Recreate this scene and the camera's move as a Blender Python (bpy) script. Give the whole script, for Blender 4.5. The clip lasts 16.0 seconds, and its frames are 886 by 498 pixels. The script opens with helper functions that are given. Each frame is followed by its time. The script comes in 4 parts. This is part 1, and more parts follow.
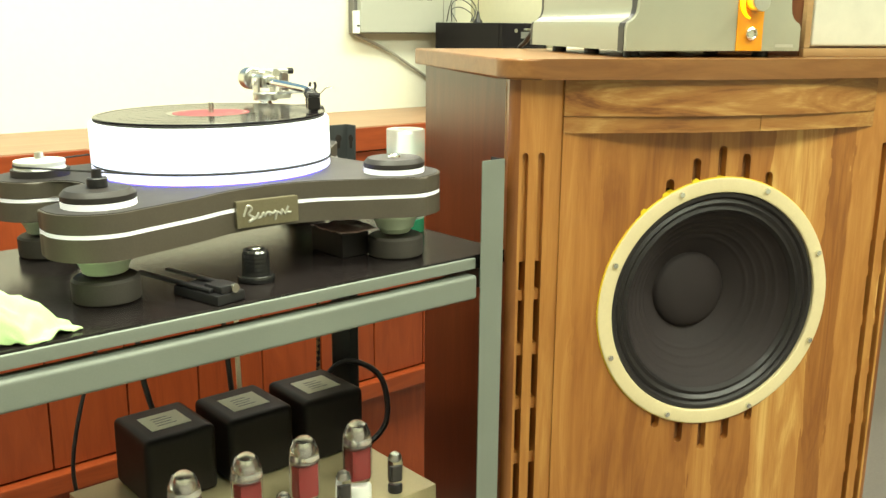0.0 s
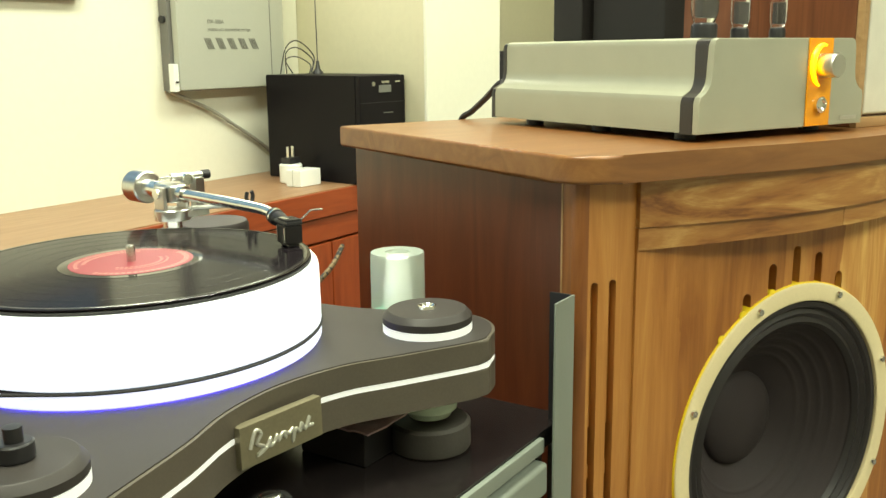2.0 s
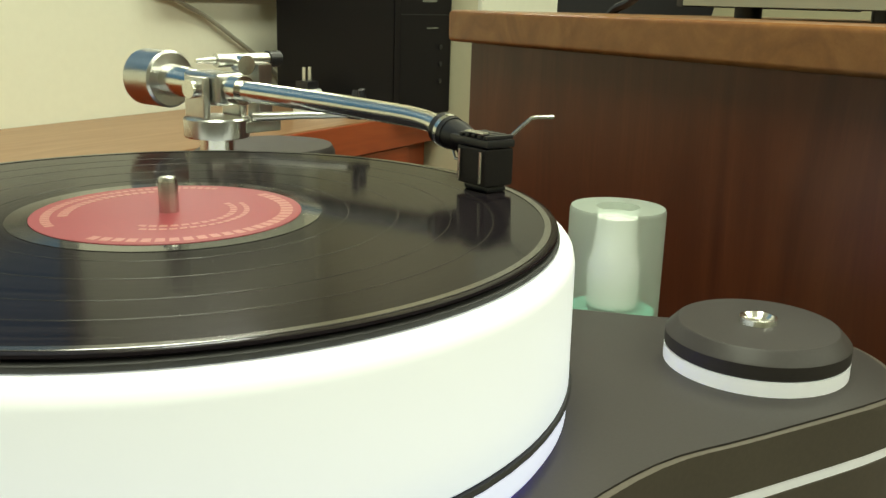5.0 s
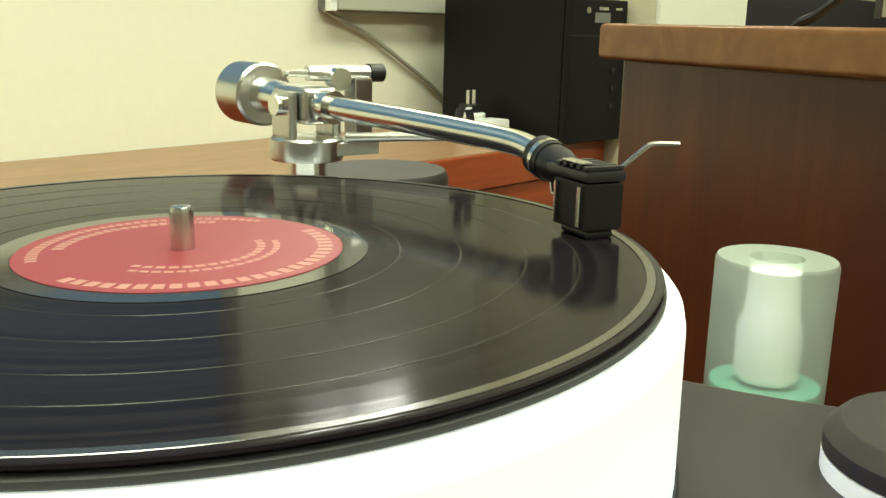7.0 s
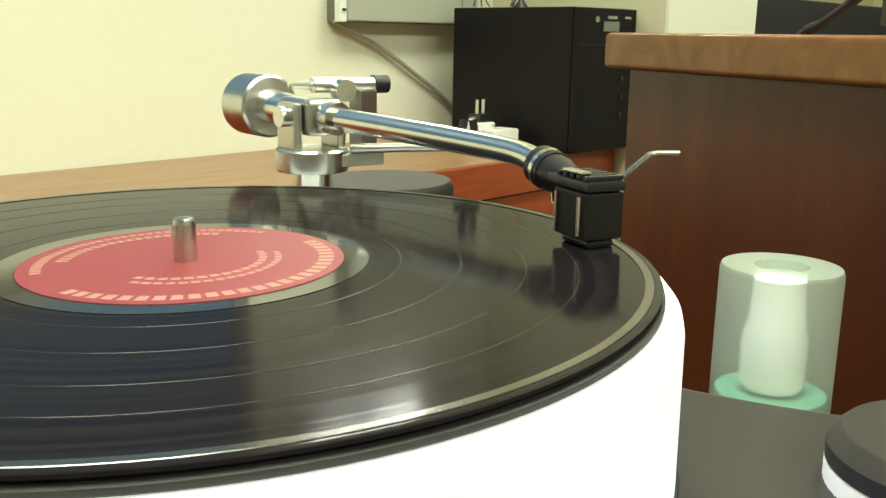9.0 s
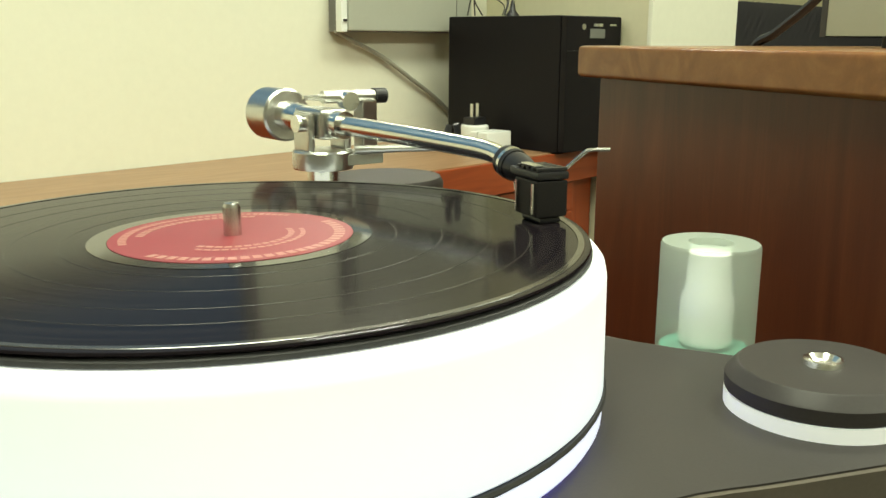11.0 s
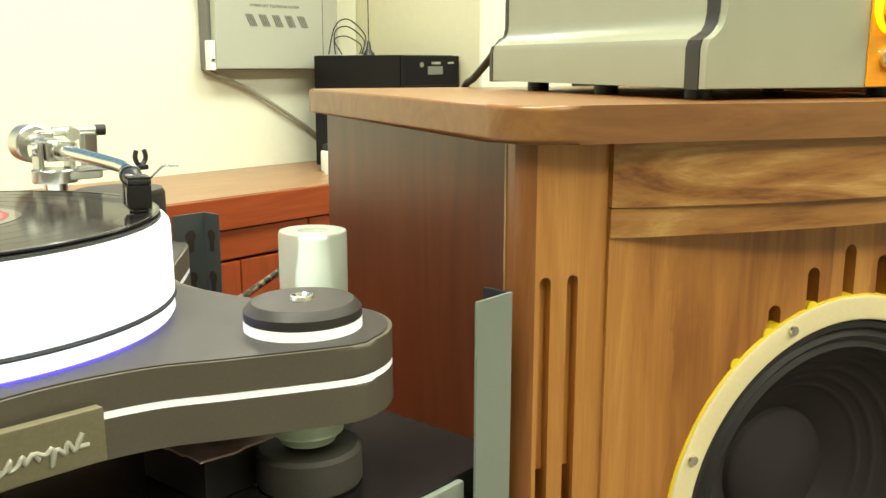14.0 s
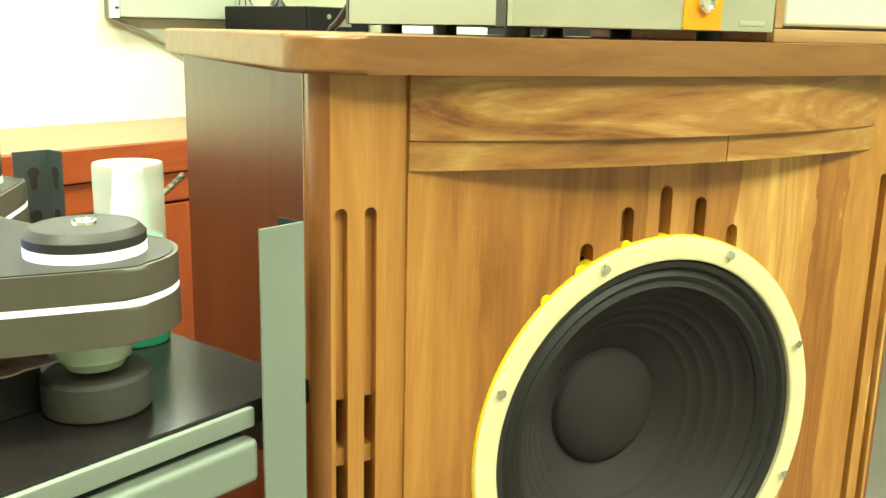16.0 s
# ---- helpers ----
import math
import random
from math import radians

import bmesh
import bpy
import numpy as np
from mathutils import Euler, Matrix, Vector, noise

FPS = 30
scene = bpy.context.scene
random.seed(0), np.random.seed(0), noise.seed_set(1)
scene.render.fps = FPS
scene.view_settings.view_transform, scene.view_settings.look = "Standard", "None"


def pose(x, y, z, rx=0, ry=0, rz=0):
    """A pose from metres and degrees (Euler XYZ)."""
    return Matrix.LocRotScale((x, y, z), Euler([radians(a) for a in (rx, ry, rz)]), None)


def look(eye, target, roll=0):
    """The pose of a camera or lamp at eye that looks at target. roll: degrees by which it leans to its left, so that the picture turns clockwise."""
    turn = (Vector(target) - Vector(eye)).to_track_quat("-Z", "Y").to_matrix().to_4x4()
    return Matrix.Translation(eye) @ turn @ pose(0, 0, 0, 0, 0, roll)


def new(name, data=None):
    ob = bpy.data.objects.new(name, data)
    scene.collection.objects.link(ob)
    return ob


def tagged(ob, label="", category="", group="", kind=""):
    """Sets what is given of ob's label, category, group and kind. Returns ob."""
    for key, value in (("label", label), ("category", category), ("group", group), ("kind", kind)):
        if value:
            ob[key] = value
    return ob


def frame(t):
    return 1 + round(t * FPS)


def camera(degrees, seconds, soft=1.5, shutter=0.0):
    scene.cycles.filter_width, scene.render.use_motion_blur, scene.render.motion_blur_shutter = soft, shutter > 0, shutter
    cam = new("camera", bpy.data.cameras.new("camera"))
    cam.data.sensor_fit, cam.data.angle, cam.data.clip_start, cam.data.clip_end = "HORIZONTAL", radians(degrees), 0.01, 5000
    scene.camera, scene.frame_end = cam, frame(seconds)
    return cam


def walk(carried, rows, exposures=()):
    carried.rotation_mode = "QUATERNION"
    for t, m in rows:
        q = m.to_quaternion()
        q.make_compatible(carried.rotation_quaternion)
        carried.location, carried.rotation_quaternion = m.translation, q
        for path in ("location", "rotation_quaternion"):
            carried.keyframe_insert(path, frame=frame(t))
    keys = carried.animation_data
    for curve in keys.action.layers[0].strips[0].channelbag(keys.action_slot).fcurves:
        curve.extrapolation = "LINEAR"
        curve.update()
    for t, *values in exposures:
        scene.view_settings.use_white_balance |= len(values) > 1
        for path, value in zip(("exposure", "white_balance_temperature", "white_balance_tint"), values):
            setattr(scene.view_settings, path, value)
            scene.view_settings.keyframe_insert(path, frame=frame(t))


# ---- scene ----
cam = camera(50.3, 16.0)
PATH = [
    (0, (0.027, 0.037, 1.251), (-0.007, 1.981, 0.785), 0.5),
    (0.5, (-0.066, 0.173, 1.264), (0.036, 2.119, 0.814), 0.9),
    (1, (-0.206, 0.275, 1.292), (0.086, 2.203, 0.847), 0.2),
    (1.5, (-0.257, 0.355, 1.302), (0.215, 2.253, 0.886), -0.2),
    (2, (-0.263, 0.483, 1.302), (0.261, 2.37, 0.893), -0.6),
    (2.5, (-0.262, 0.599, 1.293), (0.234, 2.496, 0.901), -0.1),
    (3, (-0.287, 0.679, 1.264), (0.181, 2.579, 0.851), 0.5),
    (3.5, (-0.313, 0.755, 1.24), (0.234, 2.626, 0.792), 0.8),
    (4, (-0.339, 0.803, 1.227), (0.298, 2.641, 0.76), 0.9),
    (4.5, (-0.346, 0.859, 1.224), (0.339, 2.673, 0.732), 1.8),
    (5, (-0.318, 0.933, 1.213), (0.283, 2.772, 0.707), 1.7),
    (7.5, (-0.26, 1.006, 1.203), (-0.052, 2.943, 0.752), 1.5),
    (8, (-0.26, 1.006, 1.203), (-0.049, 2.944, 0.759), 1.4),
    (10.5, (-0.251, 0.967, 1.21), (-0.063, 2.908, 0.763), 0.4),
    (11, (-0.26, 0.907, 1.214), (-0.059, 2.848, 0.774), 0.4),
    (11.5, (-0.269, 0.808, 1.222), (-0.051, 2.75, 0.796), 0.4),
    (12, (-0.26, 0.736, 1.236), (-0.024, 2.682, 0.844), 0.4),
    (12.5, (-0.24, 0.712, 1.239), (-0.003, 2.661, 0.857), 0.4),
    (13, (-0.169, 0.683, 1.24), (0.063, 2.633, 0.864), 0.4),
    (13.5, (-0.095, 0.654, 1.237), (0.161, 2.599, 0.849), 0.8),
    (14, (-0.048, 0.644, 1.235), (0.212, 2.59, 0.849), 0.1),
    (14.5, (-0.011, 0.648, 1.233), (0.28, 2.588, 0.844), -0.4),
    (15, (0.021, 0.647, 1.228), (0.327, 2.583, 0.828), -0.2),
    (15.5, (0.058, 0.634, 1.219), (0.367, 2.566, 0.803), 0.9),
    (16, (0.072, 0.615, 1.212), (0.405, 2.534, 0.759), 1.3),
]
LIGHTEN = [(0.0, 0.45, 6500, 9.0), (0.8, 0.25, 6500, 9.0), (1.5, 0.1, 6500, 9.0), (2.5, -0.05, 6500, 9.0), (3.5, -0.25, 6500, 9.0), (4.5, -0.56, 6500, 7.7), (5.0, -0.68, 6500, 7.0), (7.5, -0.3, 6500, 5.3), (8.0, -0.25, 6500, 5.0), (10.5, -0.42, 6500, 5.8), (12.0, -0.42, 6500, 6.0), (13.0, -0.28, 6500, 8.7), (14.0, 0.2, 6500, 12.0), (15.0, 0.55, 6500, 8.0), (16.0, 0.86, 6500, -6.0)]
walk(cam, [(t, look(eye, target, roll)) for t, eye, target, roll in PATH], LIGHTEN)

S = 1.055  # metres in one unit of the plan below
R42, R16 = pose(0, 0, 0, 0, 0, 42.0), pose(0, 0, 0, 0, 0, 16.5)

# ---- world and lights ----
world = bpy.data.worlds.new("world")
scene.world = world
world.use_nodes = True
world.node_tree.nodes["Background"].inputs[0].default_value = (0.9, 0.95, 0.8, 1)
world.node_tree.nodes["Background"].inputs[1].default_value = 0.05


def area(name, F, x, y, z, sx, sy, watts, color):
    lamp = bpy.data.lights.new(name, "AREA")
    lamp.shape, lamp.size, lamp.size_y, lamp.energy, lamp.color = "RECTANGLE", S * sx, S * sy, watts, color
    ob = new(name, lamp)
    ob.matrix_world = F @ pose(S * x, S * y, S * z)
    return ob


WARM = (0.95, 1.0, 0.75)
LAMPS = [(0.35, -0.75, 46), (2.0, -0.75, 40), (0.3, 1.05, 52), (2.0, 1.0, 34)]
for lx, ly, watts in LAMPS:
    area("ceiling_lamp_light", R42, lx, ly, 2.655, 1.1, 0.5, watts, WARM)


# ---- materials ----
def nodes_of(name):
    m = bpy.data.materials.new(name)
    m.use_nodes = True
    t = m.node_tree
    return m, t, t.nodes["Principled BSDF"]


def node(t, kind, **inputs):
    n = t.nodes.new(kind)
    for k, v in inputs.items():
        n.inputs[k.replace("_", " ")].default_value = v
    return n


def ramp(t, fac, stops):
    r = t.nodes.new("ShaderNodeValToRGB")
    el = r.color_ramp.elements
    while len(el) < len(stops):
        el.new(0.5)
    for e, (p, c) in zip(el, stops):
        e.position, e.color = p, (*c, 1)
    t.links.new(fac, r.inputs[0])
    return r.outputs[0]


def coords(t, scale, rot=(0, 0, 0), vary=False):
    tc = t.nodes.new("ShaderNodeTexCoord")
    mp = t.nodes.new("ShaderNodeMapping")
    mp.inputs["Scale"].default_value = scale
    mp.inputs["Rotation"].default_value = [radians(a) for a in rot]
    t.links.new(tc.outputs["Object"], mp.inputs[0])
    if vary:
        info = t.nodes.new("ShaderNodeObjectInfo")
        mul = t.nodes.new("ShaderNodeMath")
        mul.operation = "MULTIPLY"
        mul.inputs[1].default_value = 7.3
        t.links.new(info.outputs["Random"], mul.inputs[0])
        t.links.new(mul.outputs[0], mp.inputs["Location"])
    return mp.outputs[0]


def plain(name, c, rough=0.5, metal=0.0, var=0.12, scale=60.0, bump=0.05, coat=0.0, spec=0.5):
    """A surface with two scales of slight variation in tone, gloss and relief."""
    m, t, b = nodes_of(name)
    co = coords(t, (1, 1, 1))
    n1 = node(t, "ShaderNodeTexNoise", Scale=scale * 6, Detail=4.0, Roughness=0.6)
    n2 = node(t, "ShaderNodeTexNoise", Scale=scale * 0.12, Detail=3.0)
    for n in (n1, n2):
        t.links.new(co, n.inputs["Vector"])
    add = t.nodes.new("ShaderNodeMath")
    add.operation = "ADD"
    t.links.new(n1.outputs[0], add.inputs[0])
    t.links.new(n2.outputs[0], add.inputs[1])
    half = t.nodes.new("ShaderNodeMath")
    half.operation = "MULTIPLY"
    half.inputs[1].default_value = 0.5
    t.links.new(add.outputs[0], half.inputs[0])
    lo, hi = [max(0, v * (1 - var)) for v in c], [min(1, v * (1 + var)) for v in c]
    t.links.new(ramp(t, half.outputs[0], [(0.3, lo), (0.7, hi)]), b.inputs["Base Color"])
    rr = t.nodes.new("ShaderNodeMapRange")
    rr.inputs["To Min"].default_value, rr.inputs["To Max"].default_value = max(0.02, rough * 0.85), min(1, rough * 1.15)
    t.links.new(n2.outputs[0], rr.inputs["Value"])
    t.links.new(rr.outputs[0], b.inputs["Roughness"])
    b.inputs["Metallic"].default_value, b.inputs["Coat Weight"].default_value = metal, coat
    b.inputs["Specular IOR Level"].default_value = spec
    if bump:
        bp = node(t, "ShaderNodeBump", Strength=bump, Distance=0.002)
        t.links.new(n1.outputs[0], bp.inputs["Height"])
        t.links.new(bp.outputs[0], b.inputs["Normal"])
    return m


def wood(name, stops, grain="z", board=0.0, rough=0.32, streak=1.0, coat=0.15, bump=0.08, vary=True, spread=0.16, spec=0.4, fine_mix=0.2):
    """Veneer or solid timber with stretched grain, slow figure and, with board, glued strips of differing tone."""
    m, t, b = nodes_of(name)
    fine = {"x": (4, 110, 110), "y": (110, 4, 110), "z": (110, 110, 4)}[grain]
    slow = {"x": (1.6, 11, 11), "y": (11, 1.6, 11), "z": (11, 11, 1.3)}[grain]
    nf = node(t, "ShaderNodeTexNoise", Scale=4.0, Detail=6.0, Roughness=0.65, Distortion=0.4)
    ns = node(t, "ShaderNodeTexNoise", Scale=2.0, Detail=4.0, Roughness=0.55, Distortion=2.4)
    t.links.new(coords(t, fine, vary=vary), nf.inputs["Vector"])
    t.links.new(coords(t, slow, vary=vary), ns.inputs["Vector"])
    mix = t.nodes.new("ShaderNodeMix")
    mix.inputs[0].default_value = fine_mix
    t.links.new(ns.outputs[0], mix.inputs[2])
    t.links.new(nf.outputs[0], mix.inputs[3])
    fac = mix.outputs[0]
    if board:
        tc = t.nodes.new("ShaderNodeTexCoord")
        sep = t.nodes.new("ShaderNodeSeparateXYZ")
        t.links.new(tc.outputs["Object"], sep.inputs[0])
        wob = t.nodes.new("ShaderNodeMath")
        wob.operation = "MULTIPLY_ADD"
        wob.inputs[1].default_value = 0.036
        t.links.new(ns.outputs[0], wob.inputs[0])
        t.links.new(sep.outputs[0 if grain == "z" else 2], wob.inputs[2])
        vo = t.nodes.new("ShaderNodeTexVoronoi")
        vo.voronoi_dimensions = "1D"
        vo.inputs["Scale"].default_value = 1.0 / board
        t.links.new(wob.outputs[0], vo.inputs["W"])
        tone = t.nodes.new("ShaderNodeSeparateColor")
        t.links.new(vo.outputs["Color"], tone.inputs[0])
        keep = t.nodes.new("ShaderNodeMapRange")
        keep.inputs["To Min"].default_value, keep.inputs["To Max"].default_value = 0.5 - spread, 0.5 + spread
        t.links.new(tone.outputs[0], keep.inputs["Value"])
        m2 = t.nodes.new("ShaderNodeMix")
        m2.inputs[0].default_value = 0.5
        t.links.new(fac, m2.inputs[2])
        t.links.new(keep.outputs[0], m2.inputs[3])
        fac = m2.outputs[0]
    t.links.new(ramp(t, fac, stops), b.inputs["Base Color"])
    b.inputs["Roughness"].default_value, b.inputs["Coat Weight"].default_value = rough, coat
    b.inputs["Coat Roughness"].default_value = 0.2
    b.inputs["Specular IOR Level"].default_value = spec
    bp = node(t, "ShaderNodeBump", Strength=bump, Distance=0.001)
    t.links.new(nf.outputs[0], bp.inputs["Height"])
    t.links.new(bp.outputs[0], b.inputs["Normal"])
    return m


def glow(name, c, strength, base=(0.9, 0.9, 0.9)):
    m, t, b = nodes_of(name)
    b.inputs["Base Color"].default_value = (*base, 1)
    b.inputs["Emission Color"].default_value = (*c, 1)
    b.inputs["Emission Strength"].default_value = strength
    b.inputs["Roughness"].default_value = 0.35
    return m


def glassy(name, c, rough=0.05, weight=1.0, ior=1.45):
    m, t, b = nodes_of(name)
    b.inputs["Base Color"].default_value = (*c, 1)
    b.inputs["Roughness"].default_value = rough
    b.inputs["Transmission Weight"].default_value = weight
    b.inputs["IOR"].default_value = ior
    return m


GOLDEN = [(0.35, (0.255, 0.090, 0.020)), (0.43, (0.355, 0.138, 0.031)), (0.51, (0.430, 0.184, 0.044)), (0.58, (0.510, 0.244, 0.064)), (0.65, (0.68, 0.405, 0.130))]
RAIL = [(0.34, (0.17, 0.060, 0.016)), (0.44, (0.30, 0.122, 0.032)), (0.54, (0.37, 0.172, 0.048)), (0.66, (0.52, 0.30, 0.10))]
# reddish walnut, darkened so the side's shade lies in its colour
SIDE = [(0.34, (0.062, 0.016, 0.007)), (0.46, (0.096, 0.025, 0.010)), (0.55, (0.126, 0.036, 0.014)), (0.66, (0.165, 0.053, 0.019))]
TOPS = [(0.30, (0.175, 0.070, 0.022)), (0.5, (0.225, 0.095, 0.030)), (0.70, (0.285, 0.130, 0.043))]
RED = [(0.3, (0.23, 0.038, 0.010)), (0.6, (0.31, 0.058, 0.015)), (0.8, (0.37, 0.08, 0.022))]
TAN = [(0.3, (0.24, 0.130, 0.065)), (0.55, (0.31, 0.178, 0.095)), (0.8, (0.38, 0.23, 0.125))]
M_FRONT = wood("golden_walnut_boards", GOLDEN, "z", board=0.05, vary=False, spread=0.21, bump=0.12, fine_mix=0.26)
M_BEAD = wood("reddish_corner_bead", [(0.34, (0.16, 0.050, 0.014)), (0.5, (0.225, 0.080, 0.022)), (0.66, (0.30, 0.118, 0.034))], "z")
M_RAIL = wood("golden_walnut_rail", RAIL, "x")
M_TOP = wood("walnut_top", TOPS, "x", rough=0.3, coat=0.1)
M_SIDE = wood("shaded_walnut_veneer", SIDE, "z", board=0.10, rough=0.34, coat=0.0, spread=0.08, spec=0.5)
M_RED = wood("red_stained_panel", RED, "z", rough=0.35)
M_REDX = wood("red_stained_edge", RED, "x", rough=0.35)
M_TAN = wood("tan_laminate", TAN, "x", rough=0.45)
# brown and near-black stand in for the shade inside slots and holes
M_GROOVE = plain("slot_shade_brown", (0.22, 0.090, 0.030), 0.6)
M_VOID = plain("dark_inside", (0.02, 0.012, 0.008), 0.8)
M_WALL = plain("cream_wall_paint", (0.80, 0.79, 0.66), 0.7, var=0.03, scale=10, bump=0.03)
# darker, yellower cream for the pillar side, alcove and east wall
M_WALL2 = plain("yellower_wall_paint", (0.70, 0.66, 0.46), 0.7, var=0.04, scale=10, bump=0.03)
M_CEIL = plain("white_ceiling", (0.82, 0.82, 0.78), 0.8, var=0.03, scale=10)
M_FLOOR = plain("grey_floor", (0.16, 0.14, 0.13), 0.5, var=0.2, scale=20)
M_PLINTH = plain("satin_black_lacquer", (0.034, 0.029, 0.027), 0.5, spec=0.35, var=0.15, scale=120, bump=0.02)
M_PLSIDE = plain("dark_brown_black_edge", (0.090, 0.075, 0.057), 0.45, var=0.15, scale=80, bump=0.03)
M_WHITE = plain("white_acrylic", (0.86, 0.88, 0.84), 0.3, var=0.03, bump=0)
M_FOOT = plain("bead_blasted_aluminium", (0.66, 0.77, 0.60), 0.35, 0.25, var=0.06)
M_PUCK = plain("worn_grey_black_rubber", (0.050, 0.044, 0.038), 0.62, var=0.25, scale=90)
M_PALEGREEN = plain("pale_green_liquid", (0.13, 0.36, 0.27), 0.3, bump=0)
M_RUBBER = plain("black_rubber", (0.022, 0.021, 0.021), 0.6, var=0.2, scale=150)
M_BLACK = plain("black_plastic", (0.016, 0.015, 0.017), 0.38, var=0.2, scale=120)
M_BLACKGLOSS = plain("glossy_black", (0.02, 0.02, 0.02), 0.12, var=0.1, bump=0, spec=0.8)
M_BLACKM = plain("matt_black_steel", (0.012, 0.010, 0.010), 0.5, spec=0.3, var=0.2, scale=120, bump=0.08)
M_CHROME = plain("chrome", (0.80, 0.80, 0.75), 0.2, 1.0, var=0.04, bump=0)
M_SATIN = plain("satin_aluminium", (0.66, 0.66, 0.63), 0.28, 1.0, var=0.06, bump=0.01)
M_RACK = plain("grey_green_powder_coat", (0.21, 0.235, 0.205), 0.5, var=0.08, scale=90)
# near-black for the inner flange of the grey posts
M_RACKIN = plain("dark_inner_flange", (0.014, 0.014, 0.017), 0.5, var=0.2)
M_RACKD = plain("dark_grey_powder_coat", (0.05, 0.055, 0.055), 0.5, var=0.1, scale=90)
M_SHELF = plain("black_shelf_laminate", (0.014, 0.011, 0.011), 0.2, var=0.2, scale=50, spec=0.4)
M_AMP = plain("grey_hammered_enamel", (0.36, 0.36, 0.275), 0.36, 0.1, var=0.06, scale=200, bump=0.03)
M_AMPD = plain("dark_grey_enamel", (0.045, 0.04, 0.036), 0.4, 0.2, var=0.1)
M_PBX = plain("grey_box_enamel", (0.42, 0.43, 0.37), 0.5, var=0.04, scale=60)
M_PBXD = plain("grey_box_side", (0.17, 0.165, 0.15), 0.5, var=0.08)
M_UPS = plain("black_steel_case", (0.007, 0.0055, 0.007), 0.5, var=0.2, scale=150, bump=0.05, spec=0.2)
M_GREYTXT = plain("grey_print", (0.16, 0.16, 0.14), 0.6, bump=0)
M_CREAMRING = plain("cream_driver_frame", (0.74, 0.63, 0.38), 0.42, 0.0, var=0.06)
M_YELLOW = plain("yellow_gasket", (0.85, 0.62, 0.02), 0.4, var=0.05, bump=0)
M_CLOTH = plain("cream_grille_cloth", (0.62, 0.60, 0.50), 0.8, var=0.08, scale=300, bump=0.2)
M_FRAMEWOOD = wood("dark_red_frame_wood", [(0.3, (0.10, 0.03, 0.012)), (0.6, (0.17, 0.06, 0.024)), (0.8, (0.23, 0.09, 0.035))], "z")
M_LIGHTWOOD = wood("light_frame_wood", [(0.3, (0.30, 0.17, 0.07)), (0.7, (0.45, 0.28, 0.13))], "x")
M_CHAMP = plain("champagne_chassis", (0.52, 0.45, 0.26), 0.4, 0.3)
M_TAG = plain("pale_spec_label", (0.74, 0.76, 0.56), 0.4, 0.0, var=0.12)
M_GLASS = glassy("tube_glass", (0.97, 0.98, 1.0), 0.02)
M_BRASS = plain("pale_brass_plate", (0.255, 0.225, 0.145), 0.4, 0.6, var=0.12)
M_SILVERTXT = plain("silver_script", (0.52, 0.51, 0.44), 0.35, 0.5, bump=0)
M_FOAM = plain("charcoal_foam", (0.018, 0.016, 0.017), 0.95, var=0.3, scale=200, bump=0.3)
M_CLOTHGREEN = plain("pale_green_cloth", (0.44, 0.62, 0.30), 0.85, var=0.1, scale=120, bump=0.3)
M_PINK = plain("red_paper_label", (0.25, 0.034, 0.044), 0.45, var=0.06, scale=60, bump=0)
M_PALE = plain("pale_print", (0.42, 0.20, 0.17), 0.5, bump=0)
M_REDFOIL = plain("red_anode", (0.30, 0.045, 0.04), 0.3, 0.4)
M_GREENGLASS = plain("green_glass_base", (0.04, 0.30, 0.16), 0.15, bump=0)
M_PAPER = plain("mauve_packet", (0.40, 0.27, 0.27), 0.35, var=0.25, scale=40)
M_ROPE, rt, rb = nodes_of("braided_sleeve")
rw = rt.nodes.new("ShaderNodeTexChecker")
rw.inputs["Scale"].default_value = 120.0
rw.inputs["Color1"].default_value, rw.inputs["Color2"].default_value = (0.012, 0.010, 0.010, 1), (0.20, 0.13, 0.06, 1)
rt.links.new(coords(rt, (1, 1, 1), (20, 30, 45)), rw.inputs["Vector"])
rt.links.new(rw.outputs[0], rb.inputs["Base Color"])
rb.inputs["Roughness"].default_value = 0.6
M_CABLE = plain("grey_cable", (0.32, 0.31, 0.26), 0.55)
M_IVORY = plain("ivory_cable", (0.66, 0.58, 0.40), 0.5)
M_AMBER = glow("amber_lamp", (1.0, 0.45, 0.0), 3.0, (0.9, 0.45, 0.02))
M_AMBERDIM = plain("orange_acrylic", (0.75, 0.30, 0.01), 0.25, bump=0)
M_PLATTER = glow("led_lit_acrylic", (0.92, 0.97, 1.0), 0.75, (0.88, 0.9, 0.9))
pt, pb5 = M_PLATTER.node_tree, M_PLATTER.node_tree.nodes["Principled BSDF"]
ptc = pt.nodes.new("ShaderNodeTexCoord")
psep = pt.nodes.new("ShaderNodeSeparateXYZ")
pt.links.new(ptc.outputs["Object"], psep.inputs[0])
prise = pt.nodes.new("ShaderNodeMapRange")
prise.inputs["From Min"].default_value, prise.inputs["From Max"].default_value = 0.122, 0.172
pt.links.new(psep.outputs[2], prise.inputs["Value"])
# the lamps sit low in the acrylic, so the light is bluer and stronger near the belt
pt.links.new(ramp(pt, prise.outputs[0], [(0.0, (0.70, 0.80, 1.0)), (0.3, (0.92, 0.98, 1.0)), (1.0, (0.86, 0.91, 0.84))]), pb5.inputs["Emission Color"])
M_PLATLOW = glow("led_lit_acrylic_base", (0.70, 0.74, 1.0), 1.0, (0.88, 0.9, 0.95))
# white acrylic with weak emission, for the pod rings and the stripe
M_GLOWRING = glow("faint_glow_acrylic", (0.95, 1.0, 0.97), 0.28)
M_BLUELED = glow("blue_led", (0.08, 0.05, 1.0), 34.0, (0.1, 0.1, 0.6))


